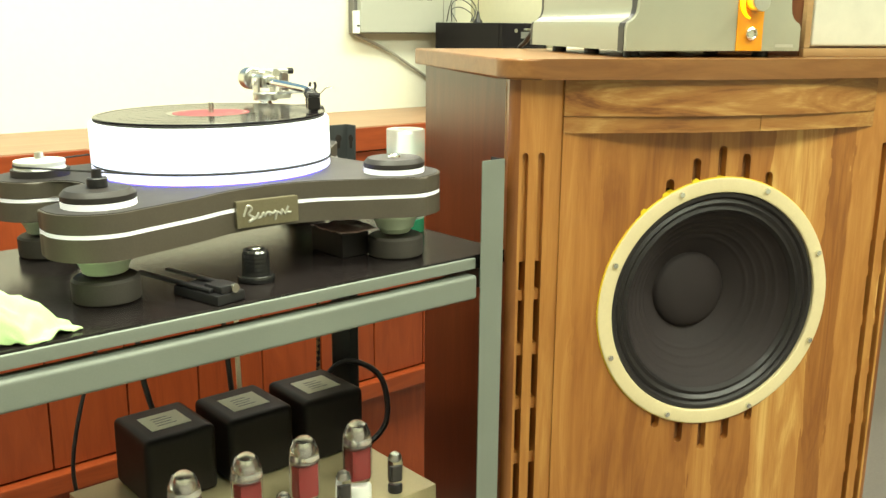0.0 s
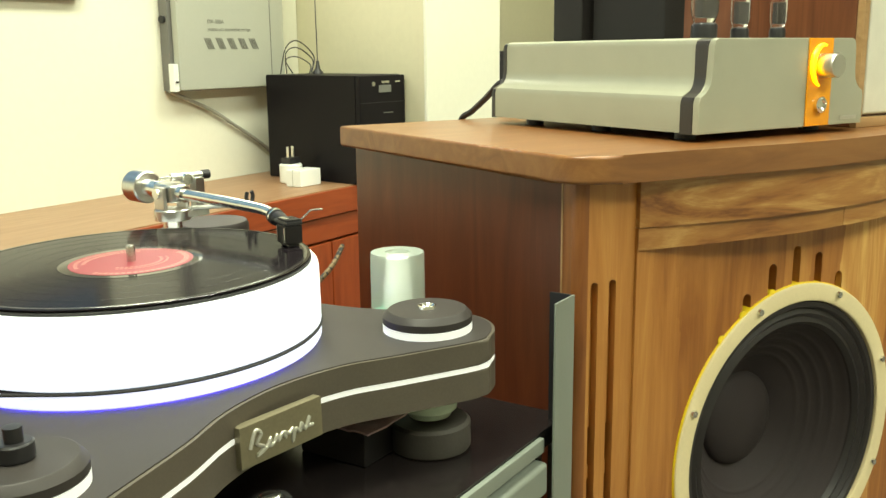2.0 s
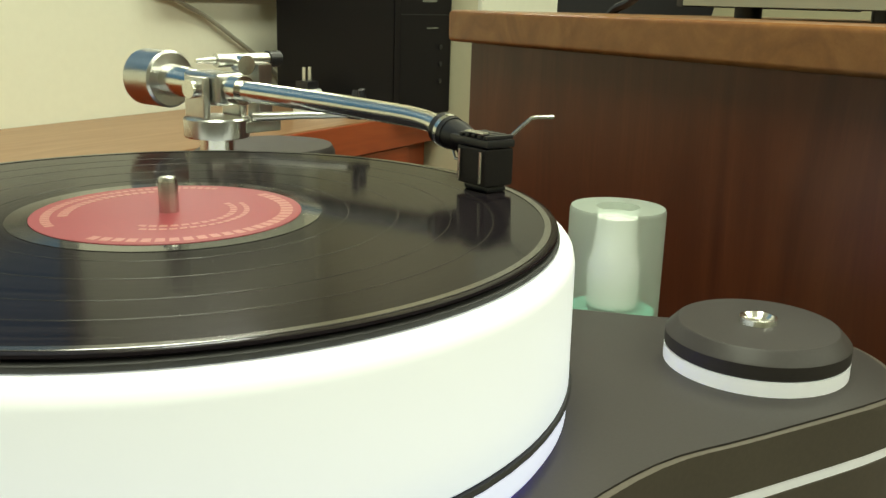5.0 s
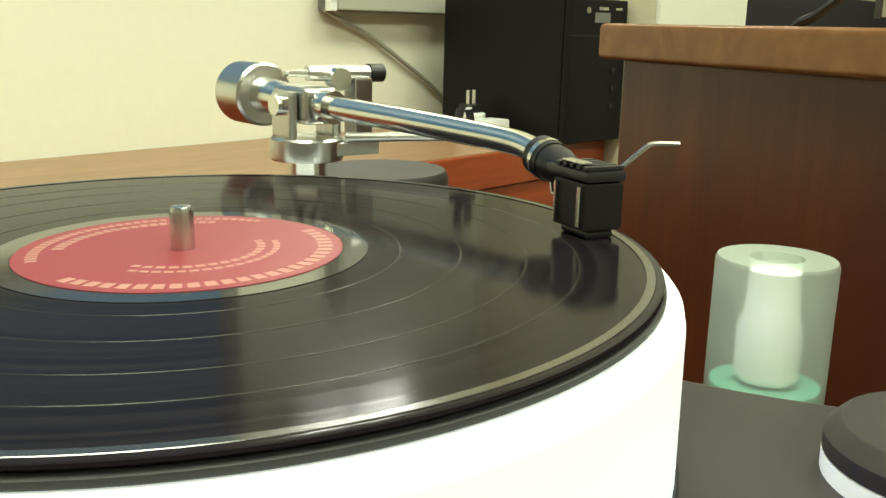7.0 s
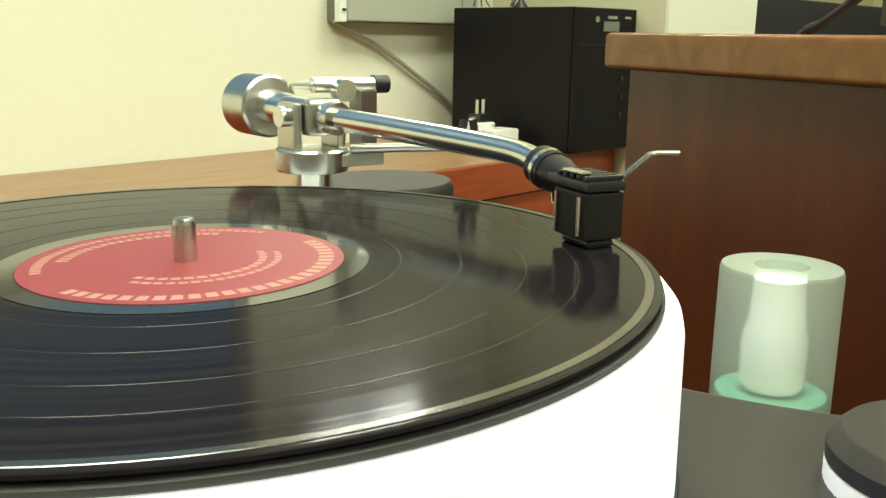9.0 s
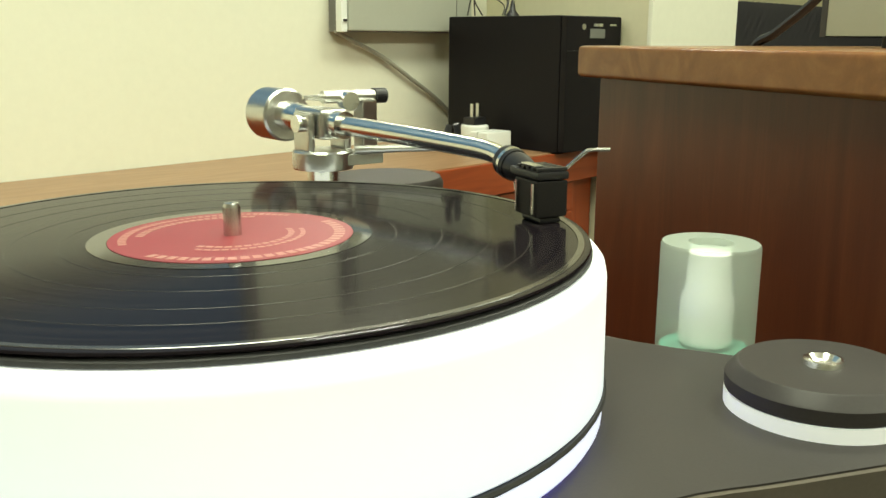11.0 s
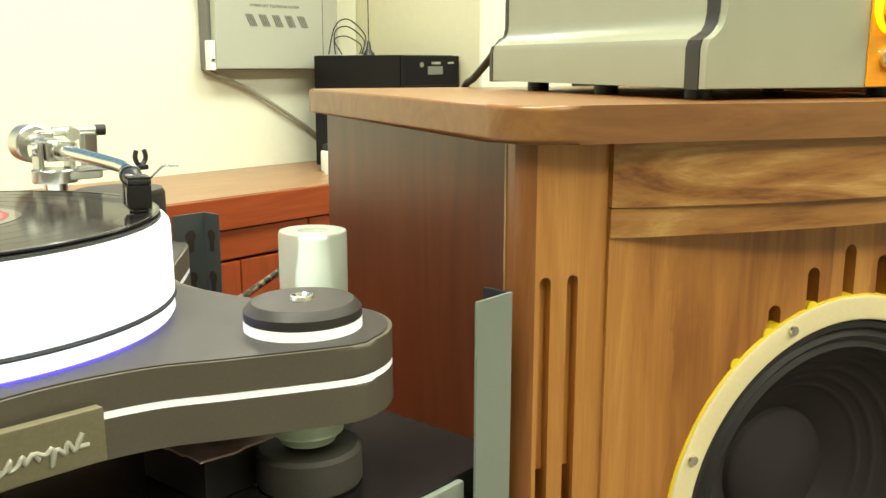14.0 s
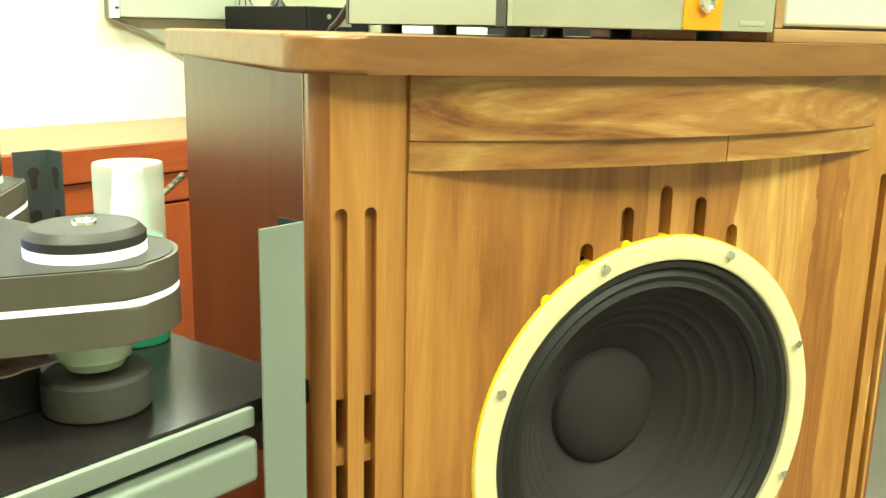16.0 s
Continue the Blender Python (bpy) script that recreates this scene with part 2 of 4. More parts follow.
def vinyl():
    m, t, b = nodes_of("pressed_vinyl")
    tc = t.nodes.new("ShaderNodeTexCoord")
    sep = t.nodes.new("ShaderNodeSeparateXYZ")
    t.links.new(tc.outputs["Object"], sep.inputs[0])
    com = t.nodes.new("ShaderNodeCombineXYZ")
    for i in (0, 1):
        t.links.new(sep.outputs[i], com.inputs[i])
    ln = t.nodes.new("ShaderNodeVectorMath")
    ln.operation = "LENGTH"
    t.links.new(com.outputs[0], ln.inputs[0])
    tone = t.nodes.new("ShaderNodeTexNoise")
    tone.noise_dimensions = "1D"
    tone.inputs["Scale"].default_value, tone.inputs["Detail"].default_value = 260.0, 6.0
    t.links.new(ln.outputs["Value"], tone.inputs["W"])
    t.links.new(ramp(t, tone.outputs[0], [(0.35, (0.0085, 0.0065, 0.0085)), (0.7, (0.016, 0.0125, 0.0140))]), b.inputs["Base Color"])
    rr = t.nodes.new("ShaderNodeMapRange")
    rr.inputs["To Min"].default_value, rr.inputs["To Max"].default_value = 0.09, 0.14
    t.links.new(tone.outputs[0], rr.inputs["Value"])
    t.links.new(rr.outputs[0], b.inputs["Roughness"])
    bp = node(t, "ShaderNodeBump", Strength=0.05, Distance=0.0003)
    t.links.new(tone.outputs[0], bp.inputs["Height"])
    t.links.new(bp.outputs[0], b.inputs["Normal"])
    b.inputs["Specular IOR Level"].default_value = 0.055
    return m


M_VINYL = vinyl()
M_SMOOTHVINYL = plain("smooth_vinyl", (0.03, 0.028, 0.026), 0.07, var=0.1, bump=0)
M_SMOOTHVINYL.node_tree.nodes["Principled BSDF"].inputs["IOR"].default_value = 3.4
M_GAP = plain("track_gap_vinyl", (0.02, 0.018, 0.016), 0.2, bump=0, spec=0.2)
M_LEADIN = plain("lead_in_vinyl", (0.03, 0.027, 0.025), 0.16, bump=0, var=0.1)
M_LEADIN.node_tree.nodes["Principled BSDF"].inputs["IOR"].default_value = 2.1
m_frost, ft, fb = nodes_of("frosted_plastic")
fb.inputs["Base Color"].default_value = (0.74, 0.85, 0.76, 1)
fb.inputs["Roughness"].default_value = 0.4
fb.inputs["Specular IOR Level"].default_value = 0.3
fb.inputs["Alpha"].default_value = 0.34
M_FROST = m_frost
M_CONE = plain("black_paper_cone", (0.030, 0.023, 0.024), 0.72, spec=0.3, var=0.25, scale=160, bump=0.15)
M_SURR = plain("black_rubber_surround", (0.018, 0.015, 0.016), 0.42, var=0.2)
M_NIGHT = glow("dusk_window_pane", (0.08, 0.26, 0.44), 0.65, (0.012, 0.03, 0.06))


# ---- mesh helpers ----
BASE = {}


def thing(name, base, F, label, category, group="", kind=""):
    ob = new(name)
    ob.empty_display_size = 0.05
    ob.matrix_world = F @ Matrix.Translation(S * Vector(base))
    BASE[ob.name] = Vector(base)
    return tagged(ob, label, category, group, kind)


def finish(name, bm, mat, smooth):
    me = bpy.data.meshes.new(name)
    bmesh.ops.recalc_face_normals(bm, faces=bm.faces)
    bmesh.ops.scale(bm, vec=(S, S, S), verts=bm.verts)
    bm.to_mesh(me)
    bm.free()
    me.materials.append(mat)
    if smooth:
        me.polygons.foreach_set("use_smooth", [True] * len(me.polygons))
        me.set_sharp_from_angle(angle=radians(smooth))
    return me


def flatten(ob):
    """Let large faces keep their own normals beside narrow rounded edges."""
    wn = ob.modifiers.new("weighted_normal", "WEIGHTED_NORMAL")
    wn.keep_sharp, wn.weight, wn.mode = True, 90, "FACE_AREA"


def part(name, bm, mat, parent, label="", smooth=38):
    base = BASE[parent.name]
    bmesh.ops.translate(bm, vec=-base, verts=bm.verts)
    ob = new(name, finish(name, bm, mat, smooth))
    if smooth:
        flatten(ob)
    ob.parent = parent
    BASE[ob.name] = base
    return tagged(ob, label)


def solid(name, bm, mat, base, F, label, category="", group="", kind="", smooth=38):
    bmesh.ops.translate(bm, vec=-Vector(base), verts=bm.verts)
    ob = new(name, finish(name, bm, mat, smooth))
    if smooth:
        flatten(ob)
    ob.matrix_world = F @ Matrix.Translation(S * Vector(base))
    BASE[ob.name] = Vector(base)
    return tagged(ob, label, category, group, kind)


def box(x0, x1, y0, y1, z0, z1, bev=0.0015, seg=2, bm=None):
    own = bmesh.new()
    bmesh.ops.create_cube(own, size=1.0)
    bmesh.ops.scale(own, vec=(x1 - x0, y1 - y0, z1 - z0), verts=own.verts)
    bmesh.ops.translate(own, vec=((x0 + x1) / 2, (y0 + y1) / 2, (z0 + z1) / 2), verts=own.verts)
    if bev:
        bmesh.ops.bevel(own, geom=own.edges[:], offset=bev, segments=seg, profile=0.6, affect="EDGES", clamp_overlap=True)
    return join(bm, own)


def join(bm, own):
    if bm is None:
        return own
    me = bpy.data.meshes.new("temporary")
    own.to_mesh(me)
    own.free()
    bm.from_mesh(me)
    bpy.data.meshes.remove(me)
    return bm


def prism(pts, z0, z1, bev=0.0, seg=2, bm=None, axis="z"):
    """A closed outline drawn out from z0 to z1; axis y: the outline lies in x and z and is drawn out along y."""
    own = bmesh.new()
    put = (lambda a, b, h: (a, b, h)) if axis == "z" else (lambda a, b, h: (a, h, b)) if axis == "y" else (lambda a, b, h: (h, a, b))
    lo = [own.verts.new(put(a, b, z0)) for a, b in pts]
    hi = [own.verts.new(put(a, b, z1)) for a, b in pts]
    own.faces.new(lo[::-1])
    own.faces.new(hi)
    n = len(pts)
    for i in range(n):
        own.faces.new((lo[i], lo[(i + 1) % n], hi[(i + 1) % n], hi[i]))
    if bev:
        rim = [e for e in own.edges if (e.verts[0] in lo) == (e.verts[1] in lo)]
        bmesh.ops.bevel(own, geom=rim, offset=bev, segments=seg, profile=0.6, affect="EDGES", clamp_overlap=True)
    return join(bm, own)


def lathe(profile, cx, cy, seg=64, bm=None, turn=None):
    """A profile of (radius, height) turned round an upright axis; turn: a matrix applied before it is set down."""
    own = bmesh.new()
    rings = []
    for r, z in profile:
        if r < 1e-6:
            rings.append([own.verts.new((0, 0, z))])
        else:
            rings.append([own.verts.new((r * math.cos(2 * math.pi * i / seg), r * math.sin(2 * math.pi * i / seg), z)) for i in range(seg)])
    for a, b in zip(rings, rings[1:]):
        for i in range(seg):
            j = (i + 1) % seg
            q = [a[i % len(a)], a[j % len(a)], b[j % len(b)], b[i % len(b)]]
            q = [v for k, v in enumerate(q) if v not in q[:k]]
            if len(q) > 2:
                own.faces.new(q)
    if turn is not None:
        own.transform(turn)
    bmesh.ops.translate(own, vec=(cx, cy, 0), verts=own.verts)
    return join(bm, own)


def tube(pts, r, seg=10, bm=None):
    """A round bar along points; r may be a list."""
    own = bmesh.new()
    P = [Vector(p) for p in pts]
    rs = r if isinstance(r, (list, tuple)) else [r] * len(P)
    rings, up = [], None
    for i, p in enumerate(P):
        d = (P[min(i + 1, len(P) - 1)] - P[max(i - 1, 0)]).normalized()
        if up is None:
            up = Vector((0, 0, 1)) if abs(d.z) < 0.9 else Vector((1, 0, 0))
        a = d.cross(up).normalized()
        up = a.cross(d).normalized()
        rings.append([own.verts.new(p + rs[i] * (a * math.cos(2 * math.pi * k / seg) + up * math.sin(2 * math.pi * k / seg))) for k in range(seg)])
    for A, B in zip(rings, rings[1:]):
        for k in range(seg):
            own.faces.new((A[k], A[(k + 1) % seg], B[(k + 1) % seg], B[k]))
    own.faces.new(rings[0][::-1])
    own.faces.new(rings[-1])
    return join(bm, own)


def spline(pts, closed=False, sub=8):
    """A smooth curve through points."""
    P = [Vector(p) for p in pts]
    n, out = len(P), []
    for i in range(n if closed else n - 1):
        a, b, c, d = (P[(i + k) % n] if closed else P[min(max(i + k, 0), n - 1)] for k in (-1, 0, 1, 2))
        for k in range(sub):
            u = k / sub
            out.append(0.5 * ((2 * b) + (c - a) * u + (2 * a - 5 * b + 4 * c - d) * u * u + (3 * b - a - 3 * c + d) * u ** 3))
    if not closed:
        out.append(P[-1])
    return out


def arc(cx, cy, r, a0, a1, n=10):
    return [(cx + r * math.cos(radians(a0 + (a1 - a0) * i / n)), cy + r * math.sin(radians(a0 + (a1 - a0) * i / n))) for i in range(n + 1)]


# ---- room ----
solid("floor", box(-3.0, 4.6, -3.2, 3.4, -0.1, 0.0, 0), M_FLOOR, (0, 0, 0), R42, "dull grey floor", kind="structure")
solid("ceiling", box(-3.0, 4.6, -3.2, 3.4, 2.7, 2.8, 0), M_CEIL, (0, 0, 2.7), R42, "plain white ceiling", kind="structure")
solid("wall_north", box(-3.0, 1.970, 2.11, 2.25, 0, 2.7, 0), M_WALL, (0, 2.11, 0), R42, "cream painted wall above the wooden ledge", kind="structure")
solid("pillar_side", prism([(2.0, 2.25), (1.885, 1.675), (2.05, 1.675), (2.05, 2.25)], 0, 2.7), M_WALL2, (1.96, 1.735, 0), R42, "darker yellow-cream side of the wall pillar", kind="structure")
solid("pillar_face", box(1.883, 2.212, 1.665, 1.6745, 0, 2.7, 0.003), M_WALL, (1.95, 1.7, 0), R42, "bright cream face of the wall pillar", kind="structure")
solid("wall_alcove", box(2.0502, 4.6, 2.251, 2.4, 0, 2.7, 0), M_WALL2, (3, 2.25, 0), R42, "darker yellow-cream wall behind the pillar", kind="structure")
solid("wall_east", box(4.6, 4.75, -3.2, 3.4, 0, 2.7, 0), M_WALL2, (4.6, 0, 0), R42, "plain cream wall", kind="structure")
solid("wall_west", box(-3.15, -3.0, -3.2, 3.4, 0, 2.7, 0), M_WALL, (-3, 0, 0), R42, "plain cream wall", kind="structure")
solid("wall_south", box(-3.0, 4.6, -3.35, -3.2, 0, 2.7, 0), M_WALL, (0, -3.2, 0), R42, "plain cream wall", kind="structure")
M_PANEL = glow("ceiling_light_panel", (1.0, 0.97, 0.85), 3.0)
for lx, ly, watts in LAMPS:
    cl = thing("ceiling_light", (lx, ly, 2.7), R42, "white rectangular light panel set on the ceiling", "ceiling light", "ceiling lights")
    fr = box(lx - 0.6, lx + 0.6, ly - 0.3, ly + 0.3, 2.672, 2.699, 0.004)
    part("frame", fr, M_WHITE, cl)
    part("diffuser", box(lx - 0.56, lx + 0.56, ly - 0.26, ly + 0.26, 2.664, 2.671, 0.001), M_PANEL, cl)
win = thing("window_1", (0.6, 2.11, 1.34), R42, "dark night window in the cream wall", "window", kind="structure")
part("pane", box(-0.4, 1.30, 2.098, 2.104, 1.37, 2.3, 0), M_NIGHT, win)
wf = box(-0.43, 1.33, 2.09, 2.109, 1.34, 1.37, 0.002)
box(-0.43, 1.33, 2.09, 2.109, 2.3, 2.33, 0.002, bm=wf)
box(1.30, 1.33, 2.09, 2.109, 1.3702, 2.2998, 0.002, bm=wf)
box(-0.43, -0.4, 2.09, 2.109, 1.3702, 2.2998, 0.002, bm=wf)
part("window_frame", wf, M_PBXD, win)
wl = thing("wall_light", (1.56, 2.109, 1.73), R42, "small white batten light on the wall above the telephone box", "wall light")
part("housing", box(1.42, 1.70, 2.07, 2.109, 1.725, 1.805, 0.004), M_WHITE, wl)
M_BATTEN = glow("batten_diffuser", (1.0, 0.98, 0.9), 60.0)
for d0, d1 in ((1.44, 1.535), (1.575, 1.685)):
    part("diffuser", box(d0, d1, 2.055, 2.0698, 1.735, 1.795, 0.003), M_BATTEN, wl)

# ---- wooden ledge cabinet along the wall ----
LEDGE = 0.952
cab = thing("ledge_cabinet", (0.4, 1.95, 0), R42, "orange-red stained wooden ledge cabinet with a tan top along the wall", "cabinet")
part("body", box(-1.0, 1.898, 1.787, 2.105, 0.0, LEDGE - 0.024, 0), M_RED, cab)
part("top_board", box(-1.0, 1.899, 1.772, 2.107, LEDGE - 0.022, LEDGE, 0.002), M_TAN, cab, "tan laminate top board")
part("nosing", box(-1.0, 1.898, 1.763, 1.7715, LEDGE - 0.055, LEDGE - 0.0015, 0.003), M_REDX, cab, "rounded orange-red front edge")
for k in range(8):
    x0 = -0.66 + 0.31 * k
    part("drawer_front", box(x0, x0 + 0.306, 1.770, 1.786, 0.845, LEDGE - 0.057, 0.003), M_REDX, cab)
    for j in range(2):
        part("door_panel", box(x0 + 0.155 * j, x0 + 0.155 * j + 0.152, 1.770, 1.786, 0.335, 0.840, 0.003), M_RED, cab)
part("base_rail", box(-1.0, 1.898, 1.747, 1.786, 0.29, 0.331, 0.005), M_REDX, cab)

# ---- telephone exchange box on the wall ----
pb = thing("telephone_system_box", (1.65, 2.108, 1.16), R42, "grey metal telephone exchange box fixed to the wall", "wall box")
PZ = 1.157
part("body", box(1.530, 1.868, 2.0835, 2.109, PZ, PZ + 0.36, 0.003), M_PBXD, pb)
part("cover", box(1.539, 1.870, 2.065, 2.083, PZ + 0.002, PZ + 0.365, 0.004), M_PBX, pb, "pale grey front cover")
part("seam", box(1.8225, 1.8240, 2.0642, 2.0649, PZ + 0.004, PZ + 0.36, 0), M_PBXD, pb)
part("latch_block", box(1.5240, 1.5385, 2.068, 2.0830, PZ, PZ + 0.058, 0.002), M_WHITE, pb, "cream corner block")
part("latch", box(1.528, 1.5350, 2.0650, 2.0675, PZ + 0.018, PZ + 0.022, 0.0005), M_BLACK, pb)
part("lock", tube([(1.5298, 2.096, PZ + 0.15), (1.524, 2.096, PZ + 0.15)], 0.008, 14), M_BLACK, pb)
for k in range(5):
    for j in range(4):
        x = 1.625 + 0.0345 * k + 0.0052 * j
        part("vent_slot", prism([(x, PZ + 0.088), (x + 0.0030, PZ + 0.088), (x - 0.0100, PZ + 0.112), (x - 0.013, PZ + 0.112)], 2.0640, 2.0649, axis="y"), M_GREYTXT, pb, smooth=0)


def writing(body, words, x, y, z, size, mat, parent, name="lettering", rot=None, shear=0.0):
    c = bpy.data.curves.new(name, "FONT")
    c.body, c.size, c.extrude, c.shear = words, size, 0.0002, shear
    ob = new("temporary", c)
    dg = bpy.context.evaluated_depsgraph_get()
    me = bpy.data.meshes.new_from_object(ob.evaluated_get(dg))
    bpy.data.objects.remove(ob)
    bpy.data.curves.remove(c)
    bm = bmesh.new()
    bm.from_mesh(me)
    bpy.data.meshes.remove(me)
    bm.transform(Matrix.Translation((x, y, z)) @ (rot or pose(0, 0, 0, 90, 0, 0)))
    return part(name, bm, mat, parent, smooth=0)


writing(None, "HYBRID KEY TELEPHONE SYSTEM", 1.625, 2.0645, PZ + 0.127, 0.0088, M_GREYTXT, pb, "caption")
writing(None, "DX-308A", 1.625, 2.0645, PZ + 0.143, 0.0125, M_GREYTXT, pb, "model_mark")
solid("grey_wall_cable", tube(spline([(1.530, 2.09, PZ + 0.002), (1.555, 2.094, PZ - 0.008), (1.60, 2.098, PZ - 0.024), (1.66, 2.100, PZ - 0.048), (1.73, 2.101, PZ - 0.086), (1.80, 2.101, PZ - 0.126), (1.845, 2.101, PZ - 0.160), (1.858, 2.098, LEDGE + 0.005)]), 0.0042, 8), M_CABLE, (1.55, 2.09, PZ), R42, "grey cable running down the wall from the box", "cable")

# ---- black power supply unit in the corner of the ledge ----
UF = R42 @ Matrix.Translation(S * Vector((1.742, 1.745, 0))) @ pose(0, 0, 0, 0, 0, -6) @ Matrix.Translation(-S * Vector((1.736, 1.758, 0)))
ups = thing("power_supply", (1.785, 1.88, LEDGE), UF, "black steel uninterruptible power supply standing on the ledge", "power supply")
UZ = 1.187
part("body", box(1.736, 1.884, 1.772, 2.055, LEDGE, UZ, 0.003), M_UPS, ups)
part("front_panel", box(1.7365, 1.8835, 1.758, 1.7715, LEDGE + 0.002, UZ - 0.001, 0.003), M_UPS, ups)
part("display", box(1.796, 1.836, 1.7565, 1.7578, UZ - 0.038, UZ - 0.022, 0.0004), M_GREYTXT, ups, "small grey display")
part("lettering", box(1.806, 1.830, 1.7569, 1.7578, UZ - 0.018, UZ - 0.013, 0), M_SATIN, ups)
part("badge", lathe([(0, 0), (0.0050, 0), (0.0050, 0.0009), (0, 0.0009)], 0, 0, 20, turn=pose(1.780, 1.7579, UZ - 0.019, 90)), M_SATIN, ups)
part("mark", box(1.850, 1.867, 1.7569, 1.7578, UZ - 0.017, UZ - 0.0135, 0), M_SATIN, ups)
part("panel_seam", box(1.7375, 1.8825, 1.7572, 1.7578, UZ - 0.060, UZ - 0.0585, 0), M_BLACK, ups)
for k in range(3):
    part("button", lathe([(0, 0), (0.004, 0), (0.004, 0.002), (0, 0.002)], 0, 0, 12, turn=pose(1.850, 1.757, UZ - 0.115 - 0.03 * k, 90)), M_BLACK, ups)
part("slot", box(1.81, 1.842, 1.7569, 1.7578, UZ - 0.083, UZ - 0.081, 0), M_GREYTXT, ups)
ant = thing("antenna", (1.835, 1.935, UZ), R42, "thin black whip antenna on a round base on the power supply", "antenna")
part("foot", lathe([(0, UZ), (0.013, UZ), (0.0125, UZ + 0.004), (0.006, UZ + 0.012), (0.003, UZ + 0.03), (0, UZ + 0.03)], 1.835, 1.935, 24), M_BLACK, ant)
part("rod", tube([(1.835, 1.935, UZ + 0.028), (1.833, 1.935, UZ + 0.25)], 0.0012, 6), M_BLACK, ant)
for k, (h, w) in enumerate([(0.075, 0.05), (0.06, 0.045), (0.04, 0.035)]):
    pts = [(1.775 + 0.01 * k, 1.995 - 0.01 * k, UZ + 0.002), (1.778 + w * 0.15, 1.985, UZ + h * 0.8), (1.785 + w * 0.5, 1.97, UZ + h), (1.795 + w * 0.9, 1.95, UZ + h * 0.55), (1.80 + w * 0.5, 1.945, UZ + 0.003)]
    solid("antenna_wire", tube(spline(pts), 0.0013, 6), M_BLACK, (1.752, 1.99, UZ), R42, "thin black wire looped on the power supply", "cable", "loose antenna wires")

# ---- white chargers on the ledge ----
CF = R42 @ Matrix.Translation(S * Vector((0.003, 0.034, 0)))
CG = R42 @ Matrix.Translation(S * Vector((0.090, 0.072, 0)))
ch = thing("charger", (1.62, 1.85, LEDGE), CG, "white plastic plug charger lying on the ledge", "charger")
part("body", prism(arc(1.622, 1.848, 0.0255, 0, 360, 27)[:-1], LEDGE, LEDGE + 0.042, 0.004, 3), M_WHITE, ch)
part("plug", box(1.605, 1.639, 1.834, 1.862, LEDGE + 0.042, LEDGE + 0.056, 0.003), M_BLACK, ch, "black plug face")
for px in (1.613, 1.629):
    part("pin", box(px, px + 0.002, 1.845, 1.852, LEDGE + 0.056, LEDGE + 0.080, 0.0005), M_SATIN, ch)
cb = thing("charger_block", (1.67, 1.83, LEDGE), CF, "white rectangular charger block on the ledge", "charger")
part("body", box(1.650, 1.718, 1.808, 1.850, LEDGE, LEDGE + 0.036, 0.003), M_WHITE, cb)
part("seam", box(1.6495, 1.7185, 1.8295, 1.8305, LEDGE + 0.001, LEDGE + 0.0363, 0), M_PBX, cb)

# ---- acoustic foam behind the pillar ----
fm = bmesh.new()
for k in range(44):
    x = 2.06 + 0.034 * k
    own = prism([(x, 1.835), (x + 0.034, 1.835), (x + 0.017, 1.80)], 0.0, 0.52)
    for v in own.verts:
        v.co.x += 0.9 * v.co.z
        v.co.z += 0.715
    join(fm, own)
box(2.06, 3.9, 1.8352, 1.86, 0.715, 1.235, 0, bm=fm)
solid("foam_stand", box(2.06, 3.9, 1.80, 1.90, 0.0, 0.7145, 0.004), M_FRAMEWOOD, (2.9, 1.86, 0), R42, "low dark wooden cabinet under the foam panel", "cabinet")
solid("acoustic_foam", fm, M_FOAM, (2.9, 1.86, 0.715), R42, "black ribbed acoustic foam panel behind the pillar", "acoustic panel", smooth=0)

# ---- tall walnut loudspeaker (front plane 1.147, top 1.144) ----
U0, U1, FD, BK, TOPZ = 0.434, 1.034, 1.147, 1.585, 1.144
WU, WZ = 0.734, 0.808
sp = thing("loudspeaker", (WU, 1.37, 0), R16, "large walnut floor loudspeaker with a bowed top rail and slotted front", "loudspeaker")
part("side_panel", box(U0, U0 + 0.018, FD + 0.024, BK, 0.0, 1.118, 0.001), M_SIDE, sp, "reddish walnut side veneer with shade in its colour")
part("side_panel", box(U1 - 0.018, U1, FD + 0.024, BK, 0.0, 1.118, 0.001), M_SIDE, sp, "reddish walnut side veneer with shade in its colour")
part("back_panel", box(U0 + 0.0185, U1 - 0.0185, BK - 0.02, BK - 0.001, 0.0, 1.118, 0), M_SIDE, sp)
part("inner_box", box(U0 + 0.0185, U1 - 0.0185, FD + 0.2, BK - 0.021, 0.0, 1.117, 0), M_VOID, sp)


def slab_outline(x0, x1, front, bow, back, r):
    pts = arc(x0 + r, front + r, r, 180, 270, 8)
    pts += [(x0 + r + (x1 - x0 - 2 * r) * i / 24, front - bow * math.sin(math.pi * i / 24) ** 1.7) for i in range(1, 24)]
    pts += arc(x1 - r, front + r, r, 270, 360, 8)
    return pts + [(x1, back), (x0, back)]


part("top", prism(slab_outline(U0 - 0.016, U1 + 0.016, FD - 0.022, 0.022, BK + 0.01, 0.045), 1.1185, TOPZ, 0.004, 3), M_TOP, sp, "thick walnut top with rounded corners")
